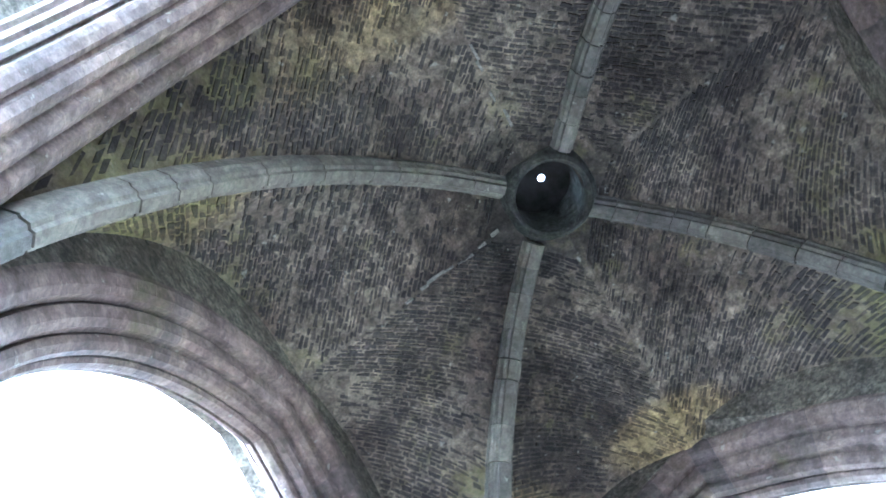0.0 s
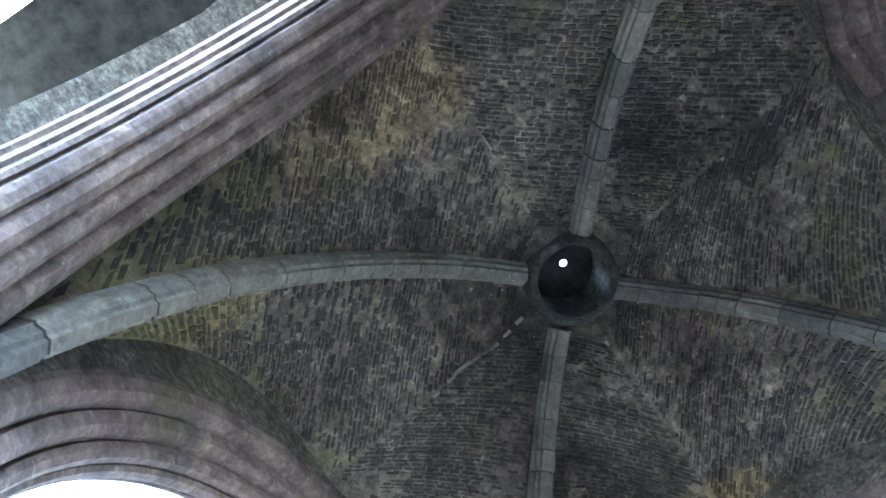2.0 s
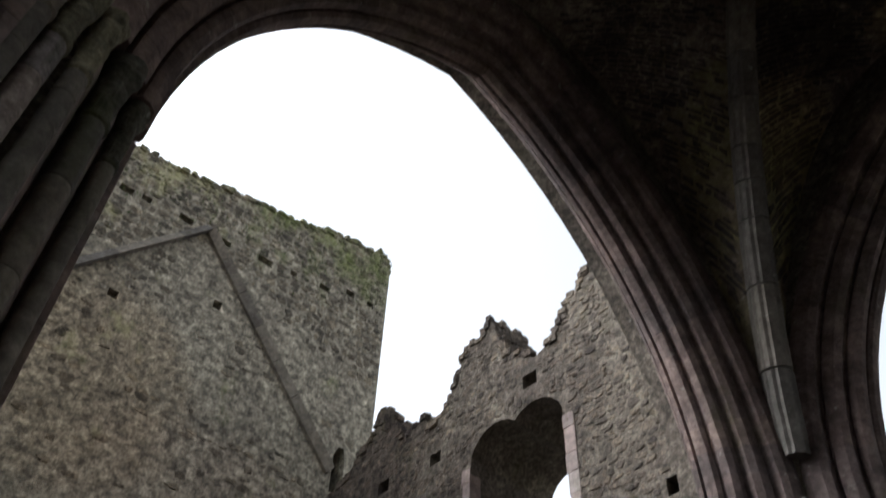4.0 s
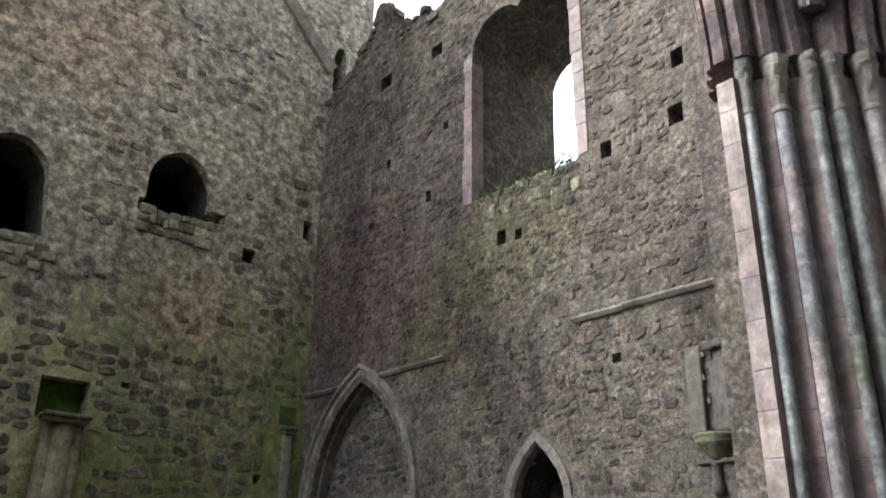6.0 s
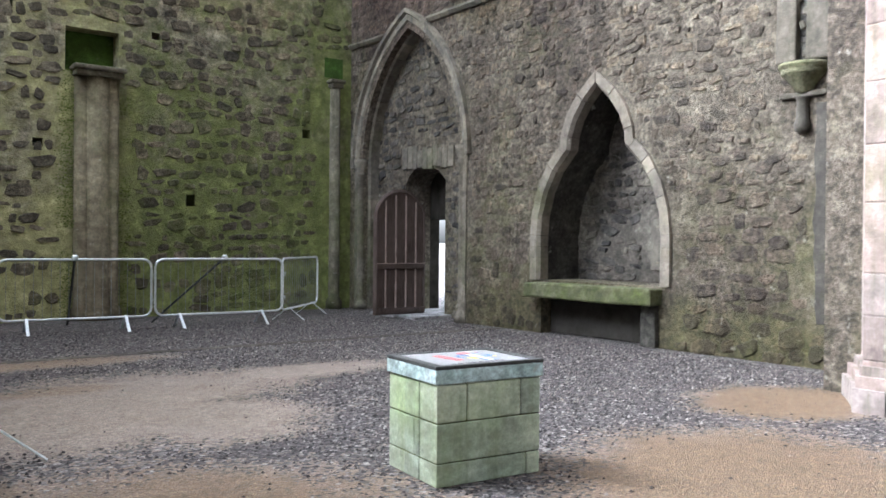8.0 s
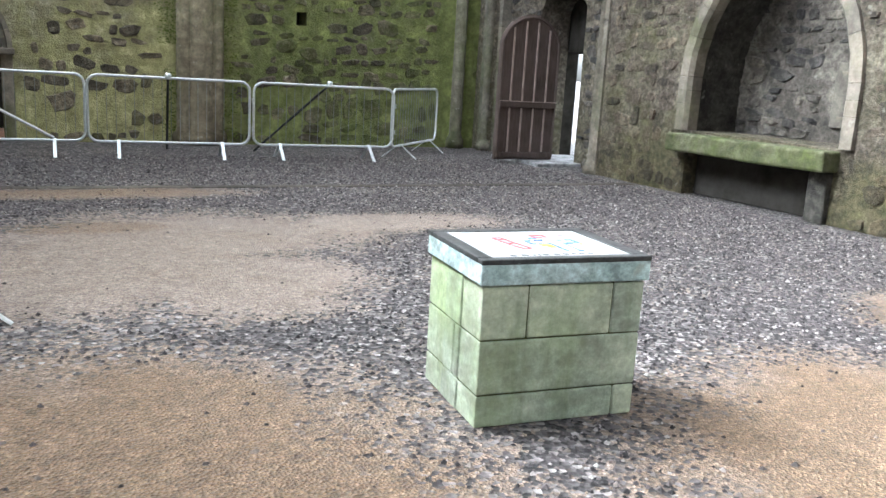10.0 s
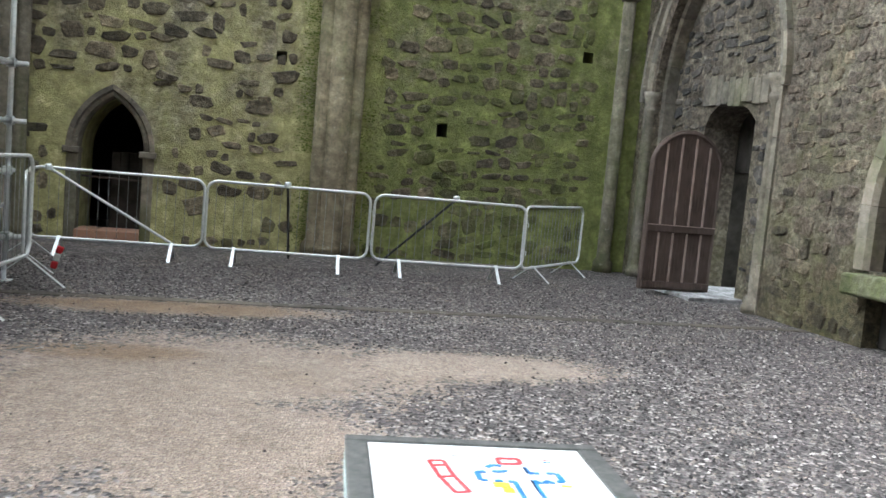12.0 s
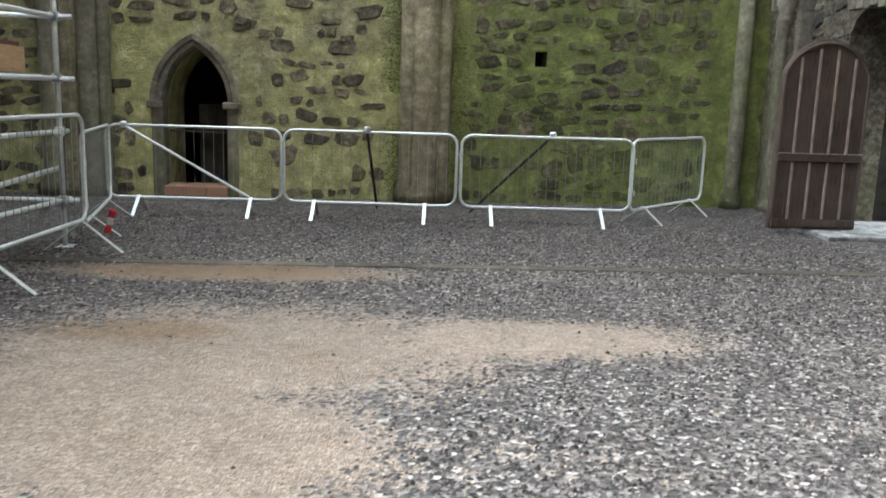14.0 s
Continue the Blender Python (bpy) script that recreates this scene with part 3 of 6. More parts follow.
R_HOLES = [(4.34, 10.42, 0.08, 0.1), (3.82, 8.97, 0.08, 0.13), (1.88, 8.87, 0.09, 0.12), (2.43, 10.25, 0.07, 0.1), (8.33, 8.25, 0.11, 0.15), (9.67, 8.33, 0.13, 0.17), (9.8, 9.3, 0.11, 0.16), (5.9, 7.42, 0.11, 0.14), (6.32, 7.36, 0.08, 0.1), (8.27, 4.74, 0.08, 0.07), (2.2, 12.5, 0.2, 0.17), (4.0, 12.45, 0.18, 0.15), (6.9, 13.05, 0.2, 0.17)]
R_TOP = [(11.2, 15.3), (9.6, 15.2), (9.05, 15.05), (8.65, 15.1), (8.4, 14.7), (8.05, 14.65), (7.9, 14.2), (7.6, 13.75), (7.06, 13.55), (6.6, 14.0), (6.35, 14.1), (6.05, 14.6), (5.85, 15.3), (5.75, 15.5), (5.5, 15.1), (4.9, 15.05), (4.7, 14.4), (4.3, 13.75), (3.75, 13.35), (3.55, 13.8), (3.35, 13.75), (2.9, 13.6), (2.5, 14.05), (2.1, 14.2), (1.87, 14.9), (1.65, 14.3), (1.1, 13.9), (0.5, 13.35), (-0.28, 13.1)]
outer_r = [(-0.28, -0.3), (11.2, -0.3)] + R_TOP
holes_r = [(WIN_F, WIN_B), D_ARCH, TOMB, UNDER] + [rect(*h) for h in R_HOLES]
wall_r = slab("wall_east", outer_r, holes_r, 1.5, on_r, MORTAR_R)
structure(wall_r, "ruined rubble side wall with a jagged top", "wall")


slab("wall_thickening", [(3.6, 7.2), (9.4, 7.2), (9.4, 13.0), (3.6, 13.0)], [WIN_F], 1.0, lambda u, z, d: on_r(u, z, d + 1.502), MORTAR_R, wall_r)


def backing(name, u0, u1, z0, z1, d, mat, thick=0.3):
    bm = bmesh.new()
    boxed(bm, (d, -u1, z0), (d + thick, -u0, z1))
    return part(name, bm, mat, wall_r)


# hole backs nearly black, so the shade inside is in their colour
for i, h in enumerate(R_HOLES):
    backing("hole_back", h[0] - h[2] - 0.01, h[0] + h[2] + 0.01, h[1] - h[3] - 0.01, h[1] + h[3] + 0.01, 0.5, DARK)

# infill panel of the big arch, with the small doorway through it
DOORWAY = [(1.2, -0.1), (1.2, 2.5), (1.3, 2.68), (1.5, 2.8), (1.8, 2.85), (2.1, 2.8), (2.3, 2.72), (2.5, 2.55), (2.5, -0.1)]
panel_outer = [(0.1, -0.2), (3.5, -0.2), (3.5, 5.7), (0.1, 5.7)]
panel = slab("wall_infill", panel_outer, [DOORWAY], 0.6, lambda u, z, d: on_r(u, z, d + 0.4), MORTAR_R)
structure(panel, "rubble blocking inside the pointed arch", "wall")
# skin added behind the blocking to darken the doorway, lower and narrower way out
slab("wall_outer_skin", [(0.1, -0.2), (3.5, -0.2), (3.5, 5.7), (0.1, 5.7)], [[(0.85, -0.1), (0.85, 1.85), (2.62, 1.85), (2.62, -0.1)]], 0.45, lambda u, z, d: on_r(u, z, d + 1.04), DARK, wall_r)
# tomb back in dark stone, the recess's shade put into its colour
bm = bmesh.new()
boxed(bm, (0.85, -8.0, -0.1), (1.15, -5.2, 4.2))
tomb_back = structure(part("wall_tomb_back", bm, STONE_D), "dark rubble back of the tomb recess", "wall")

# ---------------------------------------------------------------- crossing: four arches, tower walls, piers, vault
CX, CY = -6.0, -17.15
IN, OUT = 4.85, 6.45
SPRING, HALF, APEX = 7.4, 3.96, 13.0


def skew(v):
    """The crossing is out of square: its far half leans towards -x."""
    d = max(0.0, CY - v.y)
    v.x -= 0.34 * d * d / (d + 1.2)
    return v


def turned(k):
    """Maps (along, height, outward) of the crossing's side k (0: +y, 1: -x, 2: -y, 3: +x) into the world."""
    c, s = [(1, 0), (0, 1), (-1, 0), (0, -1)][k]

    def place(u, z, d):
        return skew(Vector((CX + c * u - s * d, CY + s * u + c * d, z)))
    return place


MID = 5.65
# half outline of the mouldings on the crossing side, from the soffit outwards, mirrored for the far side
HALFPROF = [(-0.05, 0.0), (-0.04, -0.09), (0.01, -0.13), (0.05, -0.12), (0.05, -0.17), (0.0, -0.2), (0.01, -0.29), (0.08, -0.35), (0.16, -0.37), (0.2, -0.33), (0.21, -0.4), (0.19, -0.47), (0.26, -0.55), (0.4, -0.59), (0.45, -0.54), (0.46, -0.62), (0.45, -0.7), (0.53, -0.77), (0.68, -0.81), (0.76, -0.8)]
PROF = [(g, d) for g, d in HALFPROF] + [(g, -d * 0.62) for g, d in reversed(HALFPROF[1:])]
NAMES = ["north", "west", "south", "east"]
for k in range(4):
    shift = 0.1 if k == 0 else -0.1 if k == 3 else 0.0
    apex = APEX + (0.25 if k == 3 else 0.0)
    place = turned(k)
    wide = OUT if k in (0, 2) else IN
    hole = [(shift - HALF - 0.7, -0.2)] + pointed(shift, HALF + 0.7, SPRING, apex + 0.85, 14) + [(shift + HALF + 0.7, -0.2)]
    w = slab("wall_tower_" + NAMES[k], [(-wide, -0.4), (wide, -0.4), (wide, 18.0), (-wide, 18.0)], [hole], OUT - IN, lambda u, z, d: place(u, z, d + IN), MORTAR_R)
    structure(w, "thick rubble wall of the crossing tower above its arch", "wall")
    a = arch_band("arch_" + NAMES[k], shift, HALF, SPRING, apex, PROF, lambda u, z, d: place(u, z, d + MID), ARCH, None, None, 20)
    structure(a, "moulded pointed crossing arch of purple-brown stone", "arch")
    for s in (-1, 1):
        # jamb: the same mouldings carried down as shafts
        pier = structure(new("pier_" + NAMES[k] + ("_b" if s > 0 else "_a")), "clustered crossing pier with slender shafts and capitals", "pier")
        pro = [(0.0, 0.08), (0.0, -0.14), (0.22, -0.2), (0.28, -0.42), (0.5, -0.5), (0.55, -0.74), (0.76, -0.8), (0.76, 0.48), (0.5, 0.32), (0.25, 0.19)]
        n = len(pro)
        rp = random.Random(40 + k * 2 + s)
        for z0, z1, grow in ((0.0, 0.2, 0.14), (0.2, 0.3, 0.1), (0.3, 0.38, 0.05)):
            vs = [place(shift + s * (HALF + g - grow), zz, MID + d * (1 + grow * 1.5)) for zz in (z0, z1) for g, d in pro]
            fs = [(i, (i + 1) % n, (i + 1) % n + n, i + n) for i in range(n)] + [tuple(range(n)), tuple(range(n, 2 * n))]
            link_mesh("base", vs, fs, DRESSED, pier)
        z = 0.0
        while z < SPRING - 0.3:
            h2 = min(rp.uniform(0.3, 0.62), SPRING - 0.25 - z)
            vs = [place(shift + s * (HALF + g + e), zz, MID + d) for zz, e in ((z + 0.004, 0.006), (z + 0.016, 0.0), (z + h2 - 0.012, 0.0), (z + h2, 0.006)) for g, d in pro]
            fs = [(q * n + i, q * n + (i + 1) % n, q * n + (i + 1) % n + n, q * n + i + n) for q in range(3) for i in range(n)] + [tuple(range(n)), tuple(range(3 * n, 4 * n))]
            link_mesh("block", vs, fs, DRESSED, pier)
            z += h2
        for i, (g, d, r, m) in enumerate([(0.13, -0.22, 0.07, DRESSED_GREY if (k, s) == (0, -1) else DRESSED_BLUE), (0.38, -0.48, 0.105, DRESSED_GREY if (k, s) == (0, -1) else DRUM), (0.63, -0.77, 0.085, DRESSED_GREY if k == 1 or (k, s) == (0, -1) else DRESSED_BLUE), (0.86, -0.9, 0.1, DRUM), (1.02, -0.86, 0.09, DRESSED)]):
            c = place(shift + s * (HALF + g), 0, MID + d)
            bm = lathe(bmesh.new(), c, [(r * 1.9, 0.0), (r * 1.9, 0.12), (r * 1.5, 0.16), (r * 1.6, 0.22), (r * 1.25, 0.27), (r, 0.32), (r, 2.3), (r * 1.12, 2.33), (r * 1.12, 2.4), (r, 2.43), (r, SPRING - 0.75)], 18)
            bmesh.ops.delete(bm, geom=[fc for fc in bm.faces if fc.calc_center_median().z > 0.33], context="FACES")
            zz = 0.32
            while zz < SPRING - 0.76:
                h2 = min(rp.uniform(0.7, 1.5), SPRING - 0.75 - zz)
                e = rp.uniform(0.985, 1.012)
                lathe(bm, c, [(r * 0.96 * e, zz), (r * e, zz + 0.006), (r * e, zz + 0.03), (r * e * 1.006, zz + h2 * 0.5), (r * e, zz + h2 - 0.03), (r * e, zz + h2 - 0.006), (r * 0.96 * e, zz + h2)], 16)
                zz += h2
            part("shaft", bm, m, pier, "", True)
            bm = lathe(bmesh.new(), c, [(r, SPRING - 0.76), (r * 1.2, SPRING - 0.74), (r * 1.2, SPRING - 0.7), (r, SPRING - 0.67), (r * 1.04, SPRING - 0.5), (r * 1.12, SPRING - 0.36), (r * 1.2, SPRING - 0.28), (r * 1.42, SPRING - 0.18), (r * 1.5, SPRING - 0.14), (r * 1.38, SPRING - 0.11), (r * 1.55, SPRING - 0.07), (r * 1.6, SPRING)], 18)
            for v in bm.verts:
                if v.co.z > SPRING - 0.6:
                    v.co += Vector((noise.noise(v.co * 9), noise.noise(v.co * 9 + Vector((5, 0, 0))), noise.noise(v.co * 7 + Vector((0, 5, 0))))) * 0.035
            part("capital", bm, MOSSY if (k, s) == (0, -1) else DRESSED_GREY, pier)


def rise(q):
    q = min(1.0, abs(q))
    return 0.5 * math.sqrt(1 - q * q) + 0.5 * (1 - q ** 2.4)


VS, VT, VW = 7.6, 7.8, 6.3


def vault_z(x, y):
    """Height of the groined web over an offset from the crossing's middle."""
    k = max(abs(x), abs(y)) / IN
    q = min(abs(x), abs(y)) / IN
    g = 1 - (k - q)
    return VS + rise(q) * (VW + (VT - VW) * g)


vault = structure(new("ceiling_vault"), "dark four-part ribbed stone vault with lichen patches", "ceiling")
for k in range(4):
    place = turned(k)
    verts, faces = [], []
    A, B = 44, 60
    for i in range(A + 1):
        kk = 0.125 + (1.0 - 0.125) * i / A
        for j in range(B + 1):
            x = (j / B * 2 - 1) * kk * IN
            verts.append(place(x, vault_z(x, kk * IN), kk * IN))
    for i in range(A):
        for j in range(B):
            a = i * (B + 1) + j
            faces.append((a, a + 1, a + B + 2, a + B + 1))
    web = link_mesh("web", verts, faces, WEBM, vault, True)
# unseen cover that stops light above the vault, round well over the middle
bm = bmesh.new()
boxed(bm, (CX - OUT - 2.0, CY - OUT, 16.0), (CX - 0.63, CY + OUT, 16.2))
boxed(bm, (CX + 0.63, CY - OUT, 16.0), (CX + OUT, CY + OUT, 16.2))
boxed(bm, (CX - 0.63, CY + 0.63, 16.0), (CX + 0.63, CY + OUT, 16.2))
boxed(bm, (CX - 0.63, CY - OUT, 16.0), (CX + 0.63, CY - 0.63, 16.2))
structure(part("ceiling_tower_floor", bm, DARK), "unseen dark cover added above the vault to stop light", "ceiling")
for d in range(4):
    sx, sy = [(-1, 1), (1, 1), (1, -1), (-1, -1)][d]
    prof = [(-0.2, 0.12), (-0.2, -0.08), (-0.17, -0.1), (-0.14, -0.19), (-0.09, -0.2), (-0.07, -0.25), (0.07, -0.25), (0.09, -0.2), (0.14, -0.19), (0.17, -0.1), (0.2, -0.08), (0.2, 0.12)]
    rows2 = []
    N = 40
    for i in range(N + 1):
        kk = 0.12 + 0.875 * i / N
        p = skew(Vector((CX + sx * kk * IN, CY + sy * kk * IN, vault_z(kk * IN, kk * IN))))
        e = 0.01
        p2 = skew(Vector((CX + sx * (kk + e) * IN, CY + sy * (kk + e) * IN, vault_z(min(1, kk + e) * IN, min(1, kk + e) * IN))))
        tan = (p2 - p).normalized()
        rad = Vector((sx, sy, 0)).normalized()
        side = Vector((-sy, sx, 0)).normalized()
        up = (rad * max(0.0, -tan.z) + Vector((0, 0, 1)) * tan.dot(rad)).normalized()
        wob2 = 1 + 0.02 * math.sin(i * 2.3 + d)
        rows2.append([p + side * a * wob2 + up * c for a, c in prof])
    rr = random.Random(50 + d)
    rib = new("rib")
    rib.parent = vault
    i = 0
    while i < N:
        e = min(N, i + rr.choice((2, 3, 3, 4)))
        nudge = Vector((rr.uniform(-0.006, 0.006), rr.uniform(-0.006, 0.006), rr.uniform(-0.006, 0.006)))
        rows3 = [[v + nudge for v in r] for r in rows2[i:e + 1]]
        rows3[0] = [a.lerp(c, 0.04) for a, c in zip(rows3[0], rows3[1])]
        rows3[-1] = [a.lerp(c, 0.04) for a, c in zip(rows3[-1], rows3[-2])]
        m = len(prof)
        faces = [(q * m + a, q * m + (a + 1) % m, (q + 1) * m + (a + 1) % m, (q + 1) * m + a) for q in range(len(rows3) - 1) for a in range(m)]
        faces += [tuple(range(m)), tuple(range((len(rows3) - 1) * m, len(rows3) * m))]
        link_mesh("rib_stone", [v for r in rows3 for v in r], faces, RIB, rib)
        i = e
bm = bmesh.new()
top = vault_z(0.13 * IN, 0.13 * IN)
seg = 32
BX, BY = CX - 0.06, CY - 0.05
ringp = [(0.6, 16.19), (0.6, top - 0.2), (0.62, top - 0.28), (0.67, top - 0.31), (0.74, top - 0.25), (0.8, top - 0.12), (0.89, top + 0.04), (0.9, 16.0)]
rg = [[bm.verts.new((BX + r * math.cos(2 * math.pi * i / seg), BY + r * math.sin(2 * math.pi * i / seg), z)) for i in range(seg)] for r, z in ringp]
for a, c in zip(rg, rg[1:]):
    for i in range(seg):
        bm.faces.new((a[i], a[(i + 1) % seg], c[(i + 1) % seg], c[i]))
part("boss_ring", bm, GRIME_SHADE, vault, "dark round well ring at the crown")
# lid of the well with one small hole to the sky
lid = [(CX + 0.7 * math.cos(2 * math.pi * i / 24), CY + 0.7 * math.sin(2 * math.pi * i / 24)) for i in range(24)]
eye_hole = [(CX - 0.06 + 0.07 * math.cos(2 * math.pi * i / 12), CY - 0.13 + 0.07 * math.sin(2 * math.pi * i / 12)) for i in range(12)]
slab("lid", lid, [eye_hole], 0.05, lambda u, z, d: Vector((u, z, 16.14 + d)), DARK, vault)

# plain, mostly unseen walls added to close the other arms; heights shape the light
for nm, lo, hi in [("wall_far_south", (-14.9, -36, 0), (1.0, -35, 15)), ("wall_choir_a", (-14.9, -35, 0), (-13.9, -23.62, 15)), ("wall_choir_b", (0.0, -35, 0), (1.0, -23.62, 15)),
                   ("wall_transept_east", (10, -24, 0), (11, -10.5, 15)), ("wall_transept_east_a", (1.5, -11.5, 0), (10, -10.7, 9)), ("wall_transept_east_b", (1.0, -24.6, 0), (10, -23.6, 9)),
                   ("wall_transept_west", (-23, -24, 0), (-22, -10.5, 11)), ("wall_transept_west_a", (-22, -11.5, 0), (-12.5, -10.7, 15)), ("wall_transept_west_b", (-22, -24.6, 0), (-14.92, -23.6, 9)),
                   ("wall_nave_west", (-12.4, -10.7, 0), (-11.3, LY, 7.4))]:
    bm = bmesh.new()
    boxed(bm, lo, hi)
    structure(part(nm, bm, MORTAR_L), "plain grey rubble wall added to close an arm", "wall")

# roof out of view, added to cut the skylight that reaches the crossing
bm = bmesh.new()
boxed(bm, (-14.9, -36, 15.01), (1.0, -23.62, 15.4))
structure(part("ceiling_choir", bm, DARK), "unseen roof added over the closed arm to block skylight", "ceiling")

# ---------------------------------------------------------------- materials of things
STEEL, nt, b = mat_nodes("galvanised_steel", 0.42, 0.55)
nt.links.new(ramp(nt, pos_noise(nt, 30, 5, 0.6), [(0.3, (0.6, 0.63, 0.65)), (0.7, (0.84, 0.87, 0.88))]), b.inputs["Base Color"])
nt.links.new(ramp(nt, pos_noise(nt, 18, 4, 0.6), [(0.3, 0.32), (0.7, 0.6)]), b.inputs["Roughness"])
DULLSTEEL, nt, b = mat_nodes("dull_weathered_steel", 0.6, 0.4)
nt.links.new(ramp(nt, pos_noise(nt, 30, 5, 0.6), [(0.3, (0.16, 0.17, 0.17)), (0.7, (0.32, 0.34, 0.34))]), b.inputs["Base Color"])
IRON, nt, b = mat_nodes("dark_painted_iron", 0.6, 0.3)
nt.links.new(ramp(nt, pos_noise(nt, 25, 4), [(0.3, (0.025, 0.028, 0.03)), (0.7, (0.07, 0.075, 0.075))]), b.inputs["Base Color"])
WOOD, nt, b = mat_nodes("weathered_brown_door_wood", 0.7)
grain = pos_noise(nt, 9, 6, 0.65, (6, 6, 0.5))
nt.links.new(mix(nt, ramp(nt, pos_noise(nt, 2.2, 5), [(0.35, 0.0), (0.7, 0.6)]), ramp(nt, grain, [(0.25, (0.035, 0.024, 0.02)), (0.55, (0.078, 0.055, 0.047)), (0.8, (0.14, 0.105, 0.092))]), (0.13, 0.1, 0.09)), b.inputs["Base Color"])
bump(nt, b, grain, 0.5, 0.01)
PALEWOOD, nt, b = mat_nodes("worn_pale_wood_edge", 0.75)
nt.links.new(ramp(nt, pos_noise(nt, 14, 5, 0.6, (3, 3, 0.6)), [(0.3, (0.2, 0.15, 0.13)), (0.7, (0.42, 0.34, 0.3))]), b.inputs["Base Color"])
PLY, nt, b = mat_nodes("raw_plywood", 0.7)
nt.links.new(ramp(nt, pos_noise(nt, 6, 6, 0.6, (8, 1, 8)), [(0.3, (0.36, 0.23, 0.13)), (0.7, (0.52, 0.36, 0.22))]), b.inputs["Base Color"])
BLOCK = masonry("green_stained_ashlar", (0.33, 0.385, 0.29), (0.53, 0.6, 0.47), (0.7, 0.77, 0.66), moss=(0.33, 0.42, 0.2), moss_all=0.4, stain=0.45, grain=22, relief=0.008, even=0.7, blotch=(3.0, 0.78, 1.2), streak=0.6)
COPPER = masonry("verdigris_cap_edge", (0.28, 0.4, 0.4), (0.5, 0.64, 0.63), (0.72, 0.82, 0.82), moss=(0.15, 0.2, 0.06), moss_all=0.3, stain=0.4, per_piece=False, grain=16, relief=0.004)
BRONZE, nt, b = mat_nodes("dark_bronze_rim", 0.6, 0.0)
nt.links.new(ramp(nt, pos_noise(nt, 30, 5), [(0.3, (0.018, 0.019, 0.02)), (0.7, (0.06, 0.06, 0.058))]), b.inputs["Base Color"])


def plain(name, c, rough=0.5):
    m, nt, b = mat_nodes(name, rough)
    nt.links.new(ramp(nt, pos_noise(nt, 35, 4), [(0.3, tuple(x * 0.88 for x in c)), (0.7, tuple(min(1, x * 1.06) for x in c))]), b.inputs["Base Color"])
    return m


WHITE = plain("white_enamel_panel", (0.45, 0.45, 0.46), 0.12)
WHITE.node_tree.nodes["Principled BSDF"].inputs["Specular IOR Level"].default_value = 0.7
RED, BLUE, YELLOW, PALE = plain("red_enamel", (0.42, 0.02, 0.03), 0.5), plain("blue_enamel", (0.015, 0.12, 0.36), 0.5), plain("yellow_enamel", (0.62, 0.45, 0.02), 0.5), plain("grey_print", (0.3, 0.3, 0.32), 0.4)
BLACKP = plain("black_print", (0.03, 0.03, 0.03), 0.5)
BRICK = plain("worn_red_stone", (0.36, 0.21, 0.15), 0.85)
THRESH = masonry("pale_worn_threshold", (0.15, 0.148, 0.15), (0.26, 0.255, 0.26), (0.4, 0.395, 0.41), moss_all=0.15, stain=0.2, per_piece=False, grain=12, relief=0.006)


def thing(name, label, category, at=(0, 0, 0), group=""):
    ob = tagged(new(name), label, category, group)
    ob.location = at
    return ob


# ---------------------------------------------------------------- dressed stone of the side wall
def strip(bm, inner, outer, d0, d1, place):
    """A flat band between two open lines of equal count, standing from depth d0 (front) to d1 (back), with a chamfered inner edge."""
    rows = [[bm.verts.new(place(u, z, d)) for u, z in line] for line, d in ((inner, d1), (inner, d0 + 0.05), ([(a[0] * 0.75 + b2[0] * 0.25, a[1] * 0.75 + b2[1] * 0.25) for a, b2 in zip(inner, outer)], d0), (outer, d0), (outer, d1))]
    n = len(inner)
    for r0, r1 in zip(rows, rows[1:] + rows[:1]):
        for a in range(n - 1):
            bm.faces.new((r0[a], r0[a + 1], r1[a + 1], r1[a]))
    for e in (0, n - 1):
        bm.faces.new([r[e] for r in rows])
    return bm


def banded(name, inner, outer, d0, d1, place, mat, parent, cuts):
    """The band cut into dressed stones with fine joints."""
    n = len(inner)
    edges = [round(i * (n - 1) / cuts) for i in range(cuts + 1)]
    for a, c in zip(edges, edges[1:]):
        if c <= a:
            continue
        i2, o2 = inner[a:c + 1], outer[a:c + 1]

        def shrink(l):
            s, e = Vector(l[0]), Vector(l[-1])
            s2, e2 = Vector(l[1]), Vector(l[-2])
            return [tuple(s.lerp(s2, 0.02))] + l[1:-1] + [tuple(e.lerp(e2, 0.02))]
        part(name, strip(bmesh.new(), shrink(i2), shrink(o2), d0, d1, place), mat, parent)


def densify(line, step):
    out = []
    for a, c in zip(line, line[1:]):
        k = max(1, int(math.hypot(c[0] - a[0], c[1] - a[1]) / step))
        out += [(a[0] + (c[0] - a[0]) * i / k, a[1] + (c[1] - a[1]) * i / k) for i in range(k)]
    return out + [line[-1]]


def offset_pairs(line, g):
    """The line pushed outward (to its left-hand outside) by g."""
    out = []
    for i, p in enumerate(line):
        a, c = line[max(0, i - 1)], line[min(len(line) - 1, i + 1)]
        t = Vector((c[0] - a[0], c[1] - a[1])).normalized()
        out.append((p[0] - t.y * g, p[1] + t.x * g))
    return out


arch_frame = structure(new("trim_door_arch"), "grey moulded stone surround of the large pointed doorway", "arch")
